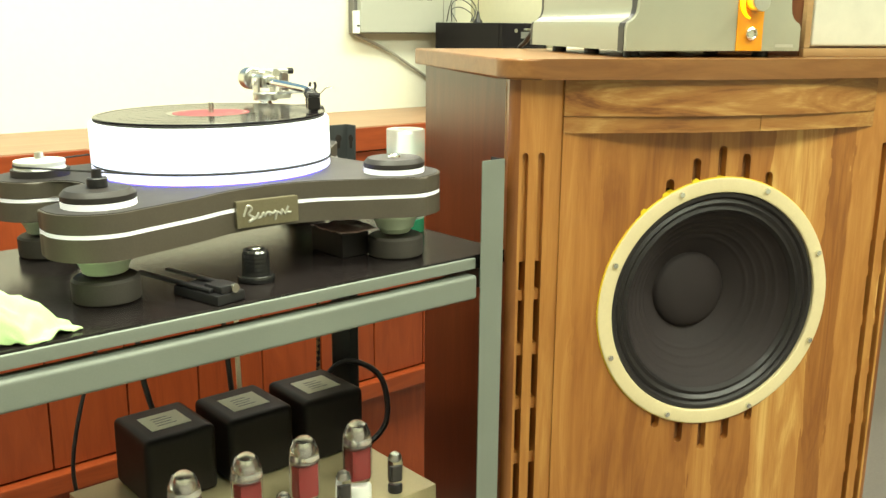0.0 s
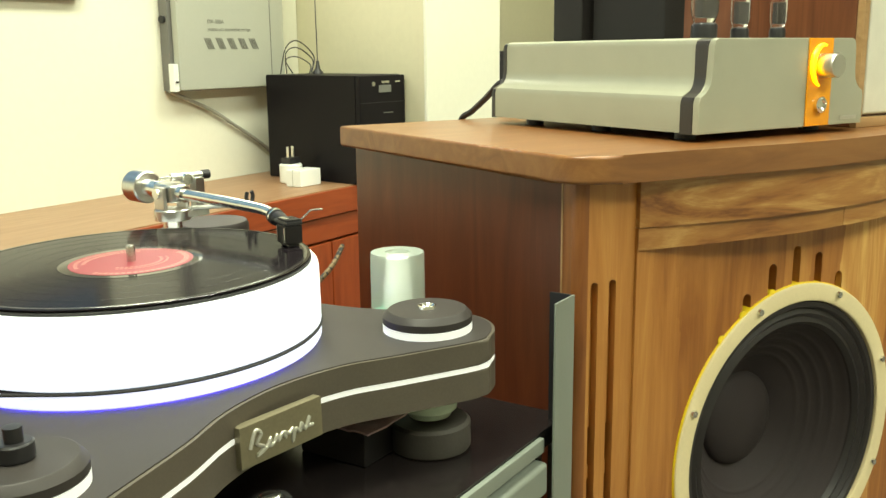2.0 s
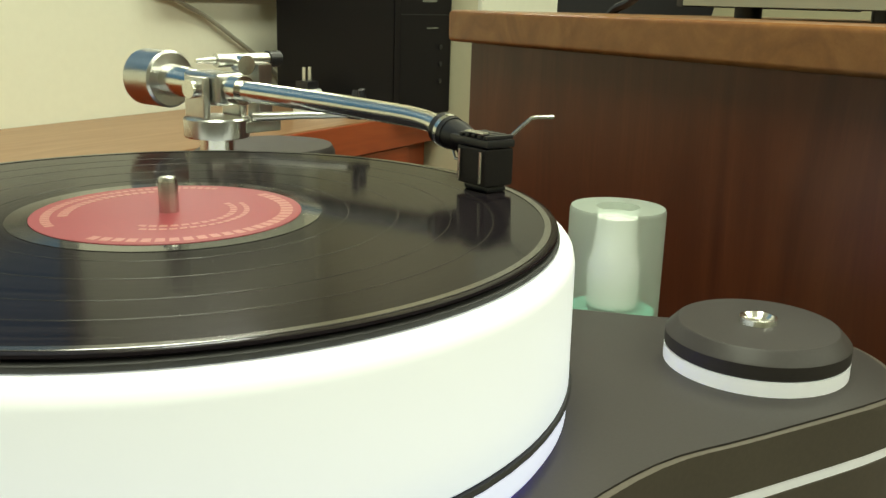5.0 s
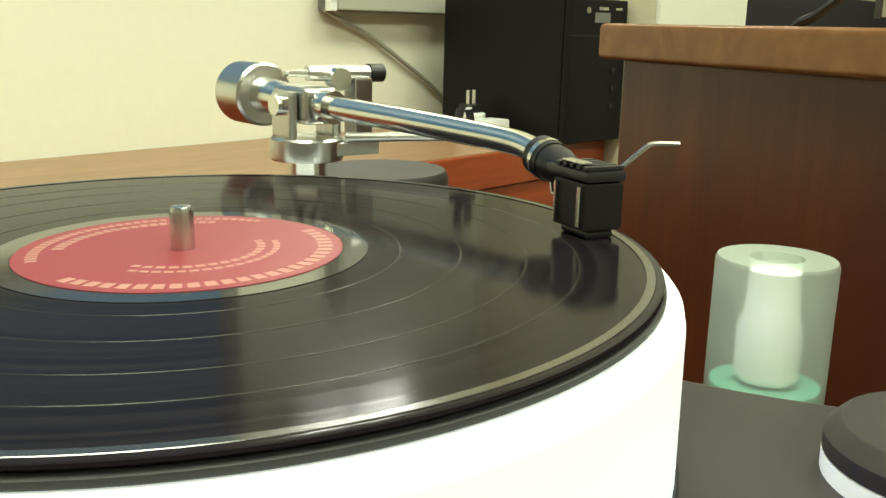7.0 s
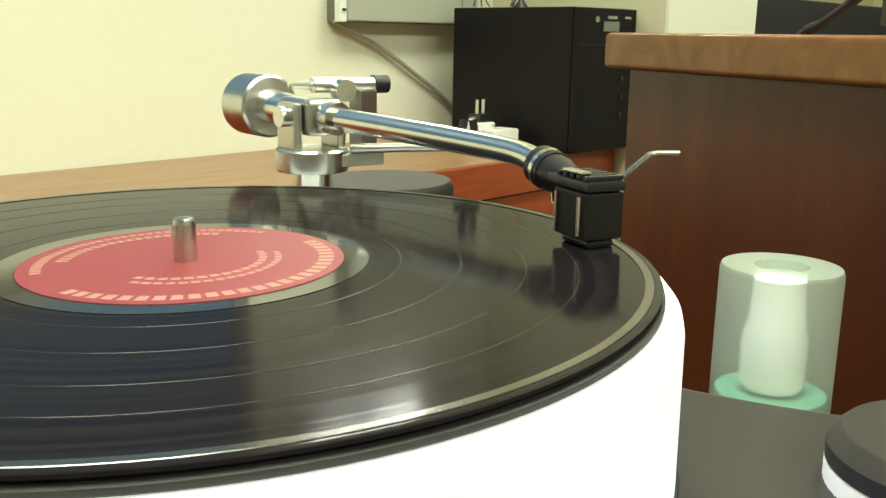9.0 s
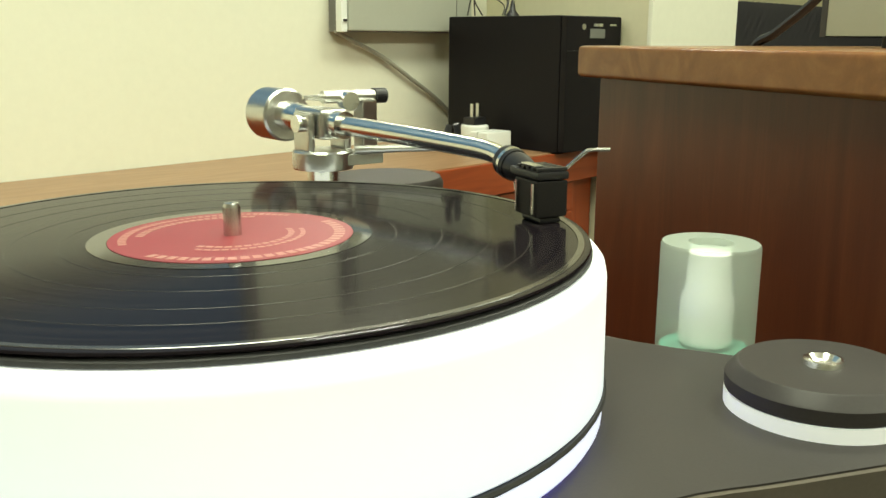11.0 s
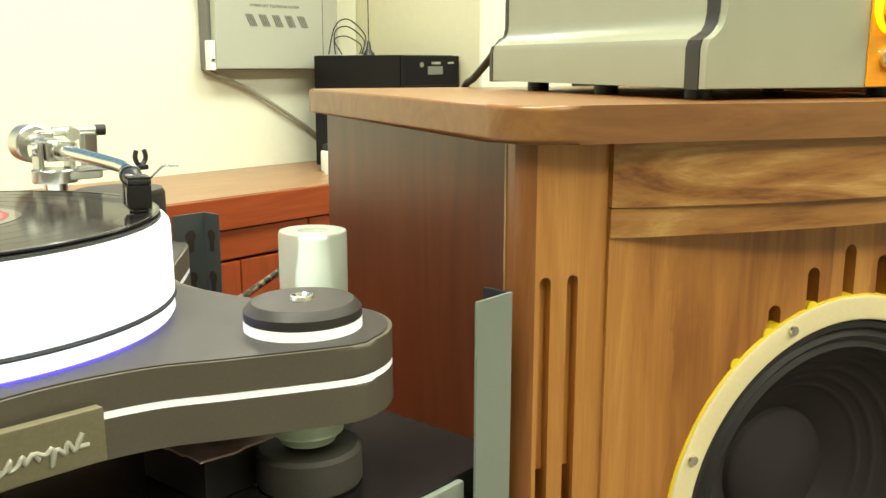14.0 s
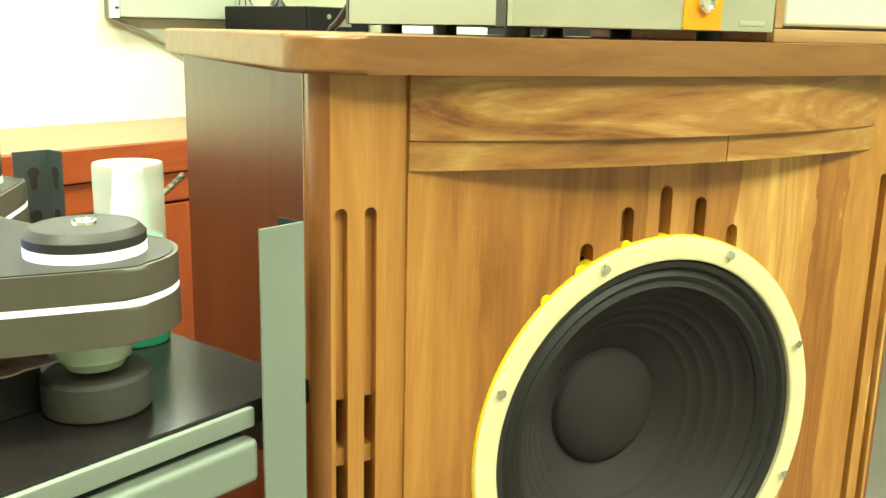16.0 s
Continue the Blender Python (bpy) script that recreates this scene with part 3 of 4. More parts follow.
# stiles: rounded outer corner and two long grooves each
for flip in (False, True):
    fx = (lambda u: 2 * WU - u) if flip else (lambda u: u)
    comb = [(U0 + 0.0105, 0.0), (U0 + 0.0105, 1.1182), (0.5015, 1.1182), (0.5015, 0.0)]
    for uc in (0.4745, 0.4525):
        comb += [(uc + 0.0046, 0.0)] + [(a, b) for a, b in arc(uc, 1.0215, 0.0046, 0, 180, 8)] + [(uc - 0.0046, 0.0)]
    stile = prism([(fx(a), b) for a, b in comb], FD, FD + 0.024, axis="y")
    part("stile", stile, M_FRONT, sp, "golden walnut corner stile with slots", smooth=25)
    bead = prism([(fx(a), b) for a, b in [(U0, FD + 0.0238)] + arc(U0 + 0.0105, FD + 0.0125, 0.0125, 180, 270, 6)[1:] + [(U0 + 0.0105, FD + 0.0238)]], 0.0, 1.1182)
    part("corner_bead", bead, M_BEAD, sp, "rounded reddish walnut corner bead", smooth=25)
    holes = [(1.03, 0.882), (0.843, 0.829), (0.768, 0.752), (0.69, 0.674), (0.61, 0.594), (0.53, 0.514), (0.45, 0.0)]
    for uc in (0.4745, 0.4525):
        for a, b in holes:
            part("slot_floor", box(min(fx(uc - 0.006), fx(uc + 0.006)), max(fx(uc - 0.006), fx(uc + 0.006)), FD + 0.0085, FD + 0.0238, b, a, 0), M_FRONT, sp)
    part("slot_shade_sheet", box(min(fx(0.445), fx(0.49)), max(fx(0.445), fx(0.49)), FD + 0.06, FD + 0.062, 0.0, 1.117, 0), M_VOID, sp)
part("veneer_edge", box(U0 - 0.0006, U0 + 0.0016, FD + 0.0236, FD + 0.0262, 0.06, 1.118, 0.0004), M_LIGHTWOOD, sp)
# front panel in two halves round the driver's hole
PF, RH, SL = FD - 0.003, 0.163, 0.0062
for half in (1, -1):
    pts = [(0.5017, WZ), (WU - RH, WZ)]
    ang = 180.0
    for du, tip in [(-0.076, 0.178), (-0.038, 0.205), (0.0, 0.2205), (0.037, 0.209), (0.074, 0.183)]:
        for side in (-1, 1):
            u = du + side * SL
            end = math.degrees(math.acos(u / RH))
            if side == -1:
                steps = max(2, int((ang - end) / 4))
                pts += [(WU + RH * math.cos(radians(ang + (end - ang) * i / steps)), WZ + half * RH * math.sin(radians(ang + (end - ang) * i / steps))) for i in range(1, steps + 1)]
                pts += [(WU + a, WZ + half * b) for a, b in arc(du, tip - SL, SL, 180, 0, 8)]
            pts_end = (WU + u, WZ + half * math.sqrt(RH * RH - u * u))
            ang = end
        pts.append(pts_end)
    steps = 16
    pts += [(WU + RH * math.cos(radians(ang * (1 - i / steps))), WZ + half * RH * math.sin(radians(ang * (1 - i / steps)))) for i in range(1, steps + 1)]
    pts += [(0.9663, WZ), (0.9663, 1.0715 if half > 0 else 0.06), (0.5017, 1.0715 if half > 0 else 0.06)]
    part("front_panel", prism(pts, PF, PF + 0.0123, axis="y"), M_FRONT, sp, "golden walnut front panel of glued boards", smooth=25)
# added sheets that carry the slots' shade as colour
part("slot_shade_sheet", box(WU - 0.1, WU + 0.1, PF + 0.0125, PF + 0.0175, WZ + RH + 0.001, WZ + 0.235, 0), M_GROOVE, sp)
part("slot_shade_sheet", box(WU - 0.1, WU + 0.1, PF + 0.0125, PF + 0.0175, WZ - 0.235, WZ - RH - 0.001, 0), M_GROOVE, sp)
part("panel_shade_sheet", box(0.5025, 0.966, FD + 0.08, FD + 0.09, 0.06, 1.1, 0), M_VOID, sp)


def bowed(front, bow, back, x0=0.5017, x1=0.9663):
    return [(x0 + (x1 - x0) * i / 24, front - bow * math.sin(math.pi * i / 24)) for i in range(25)] + [(x1, back), (x0, back)]


part("top_rail", prism(bowed(FD - 0.005, 0.031, FD + 0.02), 1.072, 1.1182, 0.001), M_RAIL, sp, "bowed walnut top rail")
for m0, m1 in ((0.0, 0.575), (0.577, 1.0)):
    arcpts = [(0.5017 + 0.4646 * (m0 + (m1 - m0) * i / 14), FD - 0.004 - 0.027 * math.sin(math.pi * (m0 + (m1 - m0) * i / 14))) for i in range(15)]
    part("rail_moulding", prism(arcpts + [(arcpts[-1][0], FD - 0.0032), (arcpts[0][0], FD - 0.0032)], 1.0505, 1.0716, 0.0022), M_RAIL, sp)
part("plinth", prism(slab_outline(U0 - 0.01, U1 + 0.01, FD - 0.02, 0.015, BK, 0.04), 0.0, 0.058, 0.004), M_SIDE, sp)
# driver
DU = WU + 0.0045
TY = pose(DU, FD + 0.003, WZ, 90) @ Matrix.Scale(1.012, 4)


def ring_part(name, profile, mat, parent, label="", seg=96):
    """Turned about the driver's axis: profile of (radius, distance out of the front)."""
    return part(name, lathe(profile, 0, 0, seg, turn=TY), mat, parent, label)


ring_part("gasket", [(0.1580, -0.006), (0.1760, -0.006), (0.1768, -0.004), (0.1768, 0.0066), (0.1760, 0.0078), (0.1580, 0.0078)], M_YELLOW, sp, "bright yellow driver gasket")
drv = ring_part("driver_frame", [(0.156, -0.004), (0.156, 0.009), (0.158, 0.0104), (0.1735, 0.0104), (0.1755, 0.009), (0.1755, 0.0079)], M_CREAMRING, sp, "cream painted driver frame ring")
ring_part("surround", [(0.1565, 0.002), (0.154, 0.0065), (0.149, 0.006), (0.146, 0.002), (0.141, 0.0045), (0.136, 0.0), (0.131, 0.002), (0.127, -0.004)], M_SURR, sp, "black rubber surround")
cone = [(0.1275, -0.004)]
for k in range(60):
    r = 0.127 - 0.072 * k / 59
    ripple = 0.0011 * max(0, math.sin((0.127 - r) * 2 * math.pi / 0.0105)) if r > 0.078 else 0
    cone.append((r, -0.006 - 0.062 * ((0.127 - r) / 0.072) ** 0.85 + ripple))
ring_part("cone", cone, M_CONE, sp, "ribbed black paper cone")
ring_part("dust_cap", [(0.056, -0.067)] + [(0.055 * math.cos(radians(a)), -0.066 + 0.016 * math.sin(radians(a))) for a in range(0, 90, 9)] + [(0, -0.050)], M_CONE, sp, "domed black dust cap")
for a in (104, 119, 131):
    lug = tube([(DU + 0.1775 * math.cos(radians(a)), FD - 0.0032, WZ + 0.1775 * math.sin(radians(a))), (DU + 0.1775 * math.cos(radians(a)), FD - 0.0046, WZ + 0.1775 * math.sin(radians(a)))], 0.0055, 16)
    part("gasket_lug", lug, M_YELLOW, sp)
for k in range(8):
    a = radians(22.5 + 45 * k)
    bt = tube([(DU + 0.1700 * math.cos(a), FD - 0.0074, WZ + 0.1700 * math.sin(a)), (DU + 0.1700 * math.cos(a), FD - 0.0106, WZ + 0.1700 * math.sin(a))], [0.0042, 0.0036], 12)
    part("bolt", bt, M_CHROME, drv)

# ---- grey valve amplifier on the loudspeaker ----
AU0, AU1, AV0, AV1, AZ = 0.590, 0.846, 1.158, 1.505, TOPZ + 0.009
amp = thing("valve_amplifier", ((AU0 + AU1) / 2, 1.33, TOPZ), R16, "grey enamelled valve amplifier with an orange front stripe on the loudspeaker", "amplifier")


def amp_profile(g=0.0):
    a, b, h = AU0 - g, AU1 + g, AZ - g
    cove = [(0.0, 0.0), (0.0, 0.030), (0.002, 0.036), (0.008, 0.039), (0.013, 0.042), (0.0165, 0.048), (0.018, 0.056), (0.018, 0.085), (0.020, 0.090), (0.0245, 0.092)]
    return [(a + x, h + z) for x, z in cove] + [(b - x, h + z) for x, z in cove[::-1]]


part("case", prism(amp_profile(), AV0 + 0.024, AV1 - 0.006, axis="y"), M_AMP, amp, smooth=40)
part("rear_trim", prism(amp_profile(0.001), AV1 - 0.006, AV1, axis="y"), M_AMPD, amp, smooth=40)
# dark plate in place of the shading on the rounded front corner
part("corner_shade_band", prism(amp_profile(0.001), AV0 + 0.008, AV0 + 0.0238, axis="y"), M_AMPD, amp, "dark band for the corner's shade behind the fascia", smooth=40)
part("fascia", prism(amp_profile(0.0005), AV0, AV0 + 0.0078, 0.0012, axis="y"), M_AMP, amp, smooth=40)
part("stripe", box(0.748, 0.787, AV0 - 0.002, AV0 - 0.0001, AZ, AZ + 0.0915, 0.0006), M_AMBERDIM, amp, "glossy orange stripe")
crescent = [(0.7705 + 0.0165 * math.cos(radians(a)) - 0.0015, AV0 - 0.0035, AZ + 0.063 + 0.0215 * math.sin(radians(a))) for a in range(75, 256, 9)]
part("lamp", tube(crescent, [0.0012 + 0.0022 * math.sin(math.pi * i / (len(crescent) - 1)) for i in range(len(crescent))], 8), M_AMBER, amp, "glowing amber crescent round the knob")
part("knob", lathe([(0, 0), (0.0125, 0), (0.0125, 0.018), (0.0115, 0.0195), (0, 0.0195)], 0, 0, 40, turn=pose(0.7705, AV0 - 0.0021, AZ + 0.063, 90)), M_SATIN, amp, "round silver volume knob")
part("button", lathe([(0, 0), (0.0085, 0), (0.0085, 0.004), (0.006, 0.0052), (0.0055, 0.003), (0, 0.004)], 0, 0, 32, turn=pose(0.768, AV0 - 0.0021, AZ + 0.022, 90)), M_CHROME, amp, "chrome push button")
part("lettering", box(0.808, 0.836, AV0 - 0.0006, AV0 - 0.0001, AZ + 0.0045, AZ + 0.0085, 0), M_SILVERTXT, amp)
for fu in (AU0 + 0.03, AU1 - 0.03):
    for fv in (AV0 + 0.045, AV1 - 0.05, (AV0 + AV1) / 2):
        part("foot", lathe([(0, TOPZ), (0.011, TOPZ), (0.011, AZ), (0, AZ)], fu, fv, 20), M_BLACK, amp)
for x0, x1, y0, y1 in ((0.673, 0.722, 1.432, 1.488), (0.684, 0.716, 1.302, 1.424)):
    part("transformer_cover", box(x0, x1, y0, y1, AZ + 0.0925, AZ + 0.19, 0.003), M_BLACKM, amp, "tall black transformer cover")


def valve(cx, cy, z, r, h, parent, big=False):
    """A glass valve on its base, with the anode inside."""
    b = part("valve_base", lathe([(0, z), (r * 0.95, z), (r * 0.95, z + h * 0.16), (r * 0.8, z + h * 0.2), (0, z + h * 0.2)], cx, cy, 28), M_WHITE if big else M_BLACK, parent)
    g = part("valve_glass", lathe([(r * 0.75, z + h * 0.2), (r, z + h * 0.34), (r, z + h * 0.72), (r * 0.93, z + h * 0.84), (r * 0.7, z + h * 0.94), (r * 0.35, z + h * 0.99), (0, z + h)], cx, cy, 28), M_GLASS, parent)
    g.visible_shadow = False
    part("anode", box(cx - r * 0.55, cx + r * 0.55, cy - r * 0.3, cy + r * 0.3, z + h * 0.27, z + h * 0.66, 0.001), M_REDFOIL if big else M_AMPD, g)
    part("getter", lathe([(r * 0.55, z + h * 0.78), (r * 0.62, z + h * 0.86), (r * 0.45, z + h * 0.93), (0, z + h * 0.965)], cx, cy, 20), M_CHROME if big else M_SATIN, g, "silvered top")
    if big:
        part("collar", lathe([(r * 0.72, z + h * 0.7), (r * 0.72, z + h * 0.72), (0, z + h * 0.72)], cx, cy, 20), M_SATIN, g)


for vu, vv, vr, vh in [(0.700, 1.258, 0.0150, 0.085), (0.748, 1.250, 0.0105, 0.060), (0.803, 1.243, 0.0095, 0.060)]:
    valve(vu, vv, AZ + 0.0925, vr, vh, amp)
solid("power_lead", tube(spline([(0.614, 1.504, AZ + 0.043), (0.611, 1.520, AZ + 0.040), (0.609, 1.545, AZ + 0.022), (0.607, 1.578, TOPZ + 0.011), (0.605, 1.601, 1.142), (0.604, 1.606, 1.10), (0.604, 1.608, 0.9), (0.604, 1.61, 0.4), (0.604, 1.61, 0.005)]), 0.0042, 8), M_BLACK, (0.614, 1.505, TOPZ), R16, "black power lead hanging behind the amplifier", "cable")

# ---- small cabinet with cream cloth beside the amplifier ----
sb = thing("bookshelf_speaker", (0.99, 1.36, TOPZ), R16, "dark red wooden cabinet with a cream cloth grille on the loudspeaker", "loudspeaker")
BU0, BU1, BV0, BV1, BZ = 0.868, 1.12, 1.178, 1.46, TOPZ
part("case", box(BU0, BU1, BV0 + 0.010, BV1, BZ, BZ + 0.36, 0.002), M_FRAMEWOOD, sb)
fb2 = box(BU0, BU1, BV0, BV0 + 0.0098, BZ, BZ + 0.012, 0.002)
box(BU0, BU1, BV0, BV0 + 0.0098, BZ + 0.348, BZ + 0.36, 0.002, bm=fb2)
box(BU0, BU0 + 0.010, BV0, BV0 + 0.0098, BZ + 0.0122, BZ + 0.3478, 0.002, bm=fb2)
box(BU1 - 0.010, BU1, BV0, BV0 + 0.0098, BZ + 0.0122, BZ + 0.3478, 0.002, bm=fb2)
part("frame", fb2, M_LIGHTWOOD, sb, "light brown wooden front frame")
part("grille", box(BU0 + 0.012, BU1 - 0.012, BV0 + 0.001, BV0 + 0.0097, BZ + 0.0145, BZ + 0.346, 0.004, 3), M_CLOTH, sb, "cream cloth grille")

# ---- equipment rack (shelf top 0.90) ----
SH, RF, RR = 0.899, 0.855, 0.885
rack = thing("equipment_rack", (0.55, 1.06, 0), R42, "grey slotted-angle equipment rack with black shelves", "rack")


def angle_post(x, y, sx, sy, z1, mat):
    """An L-shaped post whose corner is at x, y, with legs along sx and sy, and keyhole slots in its legs."""
    L, D, w = 0.038, 0.024, 0.0022
    a = box(min(x, x + sx * L), max(x, x + sx * L), min(y, y + sy * w), max(y, y + sy * w), 0.0, z1, 0.0006)
    p = part("post", a, mat, rack)
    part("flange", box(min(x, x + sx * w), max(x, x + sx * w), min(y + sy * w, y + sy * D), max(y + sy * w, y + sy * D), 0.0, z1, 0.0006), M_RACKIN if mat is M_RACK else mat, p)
    for k in range(6):
        z = z1 - 0.022 - 0.042 * k
        for leg in (0, 1):
            if leg == 0:
                cx = x + sx * L * 0.5
                prof = lambda dx, dz: (cx + dx, z + dz)
                y0 = y - sy * 0.0004
                hole = prism([prof(a0, b0) for a0, b0 in arc(0, 0, 0.006, -50, 230, 14) + [(-0.003, -0.016), (0.003, -0.016)]], min(y0, y + sy * (w + 0.0004)), max(y0, y + sy * (w + 0.0004)), axis="y")
            else:
                cy = y + sy * D * 0.55
                hole = prism([(cy + a0, z + b0) for a0, b0 in arc(0, 0, 0.006, -50, 230, 14) + [(-0.003, -0.016), (0.003, -0.016)]], min(x - sx * 0.0004, x + sx * (w + 0.0004)), max(x - sx * 0.0004, x + sx * (w + 0.0004)), axis="x")
            # the hole's darkness is a near-black plug, the leg is not cut
            if mat is M_RACKD or leg == 1:
                part("keyhole", hole, M_VOID, p, smooth=0)
    return p


angle_post(0.872, 0.846, -1, 1, 1.021, M_RACK)
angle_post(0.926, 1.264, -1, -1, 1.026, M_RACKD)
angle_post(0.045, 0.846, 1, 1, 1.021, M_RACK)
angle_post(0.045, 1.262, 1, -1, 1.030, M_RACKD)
for z, nm in ((SH, "upper"), (0.47, "lower")):
    part("shelf", box(0.05, 0.890 if z > 0.8 else 0.865, RF + 0.006, 1.258, z - 0.018, z, 0.0015), M_SHELF, rack, "black laminate shelf")
    part("shelf_edge", box(0.084, 0.8335, RF, RF + 0.0058, z - 0.016, z - 0.002, 0.002), M_RACK, rack)
    part("front_beam", box(0.084, 0.8335, RF - 0.004, RF + 0.020, z - 0.055, z - 0.0235, 0.0055, 4), M_RACK, rack, "rounded grey front beam")
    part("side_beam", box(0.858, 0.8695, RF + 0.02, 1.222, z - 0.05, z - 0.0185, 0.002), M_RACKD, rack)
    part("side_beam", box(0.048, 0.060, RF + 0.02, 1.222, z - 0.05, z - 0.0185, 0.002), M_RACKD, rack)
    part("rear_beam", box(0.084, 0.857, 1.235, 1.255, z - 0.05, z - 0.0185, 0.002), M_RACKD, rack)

# ---- turntable ----
PX, PY = 0.6108, 1.1158
PT, PB = 1.0005, 0.9520
# the deck leans a little towards its front left foot
LEAN = R42 @ Matrix.Translation(S * Vector((0.6121, 1.1152, 1.0017))) @ pose(0, 0, 0, -0.34, -0.73, 0) @ Matrix.Translation(-S * Vector((PX, PY, 1.0)))
tt = thing("turntable", (PX, PY, SH), LEAN, "black four-lobed turntable with a thick glowing white platter on the rack", "turntable")
LOBES = {"right": (0.761, 0.932), "back": (0.825, 1.249), "left": (0.422, 1.205), "front": (0.401, 0.965)}


def outline(g=0.0):
    r = 0.0568 - g
    c = lambda k, a0, a1: arc(*LOBES[k], r, a0, a1, 7)
    keys = [(0.490, 0.929 + g), (0.540, 0.945 + g), (0.595, 0.949 + g), (0.650, 0.936 + g), (0.690, 0.912 + g)]
    keys += c("right", -100, 40) + [(0.790 - g, 1.012), (0.783 - g, 1.055), (0.788 - g, 1.12)]
    keys += c("back", -30, 120) + [(0.70, 1.268 - g), (0.60, 1.275 - g), (0.51, 1.262 - g)]
    keys += c("left", 70, 270) + [(0.4355 + g, 1.125), (0.432 + g, 1.08), (0.418 + g, 1.035)]
    keys += c("front", 150, 295)
    return [(v.x, v.y) for v in spline([(x, y, 0) for x, y in keys], True, 4)]


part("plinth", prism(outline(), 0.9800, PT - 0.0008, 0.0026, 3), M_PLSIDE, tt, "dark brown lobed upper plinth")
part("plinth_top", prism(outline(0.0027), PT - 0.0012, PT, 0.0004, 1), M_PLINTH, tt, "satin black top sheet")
part("white_stripe", prism(outline(0.0004), 0.9756, 0.9799), M_GLOWRING, tt, "thin white acrylic stripe")
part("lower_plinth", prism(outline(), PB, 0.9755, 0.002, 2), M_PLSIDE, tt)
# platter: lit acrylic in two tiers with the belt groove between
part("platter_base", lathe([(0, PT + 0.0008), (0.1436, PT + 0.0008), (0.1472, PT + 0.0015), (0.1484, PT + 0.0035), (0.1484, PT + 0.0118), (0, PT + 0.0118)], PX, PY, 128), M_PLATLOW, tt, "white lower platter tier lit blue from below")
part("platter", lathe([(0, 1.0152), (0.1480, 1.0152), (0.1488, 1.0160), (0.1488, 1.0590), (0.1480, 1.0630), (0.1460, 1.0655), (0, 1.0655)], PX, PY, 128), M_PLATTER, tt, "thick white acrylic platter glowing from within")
# nearly flush black ring that draws the groove's shadow between the tiers
part("belt_groove_shadow", lathe([(0.10, PT + 0.0119), (0.1476, PT + 0.0119), (0.1476, 1.0151), (0.10, 1.0151)], PX, PY, 96), M_RUBBER, tt, "belt groove with its shadow as a black ring")
part("led_ring", lathe([(0.120, PT + 0.0003), (0.1430, PT + 0.0003), (0.1435, PT + 0.0009), (0.120, PT + 0.0009)], PX, PY, 96), M_BLUELED, tt, "blue light ring under the platter")
part("spindle", lathe([(0, 1.066), (0.0036, 1.066), (0.0036, 1.0818), (0.0028, 1.0836), (0, 1.0841)], PX, PY, 24), M_SATIN, tt, "polished steel spindle")
bx, by = LOBES["left"]
belt = [(PX + 0.1488 * math.cos(a), PY + 0.1488 * math.sin(a), 1.0138) for a in [radians(d) for d in range(-150, 101, 5)]]
belt += [(bx + 0.030 * math.cos(a), by + 0.030 * math.sin(a), 1.0138) for a in [radians(d) for d in range(100, 212, 10)]]
part("belt", tube(belt + belt[:1], 0.0013, 6), M_RUBBER, tt, "thin black drive belt")
for k, (cx, cy) in LOBES.items():
    if k in ("right", "front"):
        part("pod_ring", lathe([(0, PT), (0.0378, PT), (0.0378, PT + 0.0062), (0, PT + 0.0062)], cx, cy, 64), M_GLOWRING, tt, "white acrylic ring")
        pod = part("pod_cap", lathe([(0, PT + 0.0063), (0.0370, PT + 0.0063), (0.0378, PT + 0.0070), (0.0378, PT + 0.0125), (0.0372, PT + 0.0133), (0.0335, PT + 0.0172), (0.0325, PT + 0.0177), (0, PT + 0.0183)], cx, cy, 64), M_PLINTH, tt, "black bevelled pod cap", smooth=22)
        if k == "right":
            part("screw", lathe([(0.0045, PT + 0.0178), (0.0082, PT + 0.0178), (0.0078, PT + 0.0204), (0.0066, PT + 0.0206), (0.0048, PT + 0.0186), (0, PT + 0.0184)], cx, cy, 32), M_CHROME, pod, "chrome recessed screw")
        else:
            kn = lathe([(0, PT + 0.019), (0.0105, PT + 0.019), (0.0105, PT + 0.0275), (0.0095, PT + 0.0285), (0, PT + 0.0285)], cx, cy, 24)
            lathe([(0, PT + 0.028), (0.0052, PT + 0.028), (0.0052, PT + 0.037), (0, PT + 0.0375)], cx, cy, 18, bm=kn)
            part("knob", kn, M_BLACK, pod, "stepped black knob")
    if k == "left":
        part("motor_cap", lathe([(0, PT), (0.0345, PT), (0.0345, PT + 0.0085), (0, PT + 0.0085)], cx, cy, 48), M_PLINTH, tt)
        pu = part("pulley", lathe([(0, PT + 0.0086), (0.0305, PT + 0.0086), (0.0290, PT + 0.0125), (0.0305, PT + 0.0165), (0.0300, PT + 0.0185), (0.006, PT + 0.0205), (0, PT + 0.0205)], cx, cy, 48), M_WHITE, tt, "white drive pulley")
        part("pulley_nut", lathe([(0, PT + 0.0205), (0.006, PT + 0.0205), (0.005, PT + 0.028), (0, PT + 0.0285)], cx, cy, 16), M_SATIN, pu)
    if k == "back":
        part("pod_ring", lathe([(0, PT), (0.0395, PT), (0.0395, PT + 0.0065), (0, PT + 0.0065)], cx, cy, 64), M_WHITE, tt, "white acrylic ring")
        part("arm_tower", lathe([(0, PT + 0.0066), (0.0395, PT + 0.0066), (0.0395, PT + 0.052), (0.0375, PT + 0.056), (0, PT + 0.0565)], cx, cy, 64), M_PLINTH, tt, "black arm tower")
    up = 0.01274 * (cx - PX) - 0.00593 * (cy - PY) + 0.0012
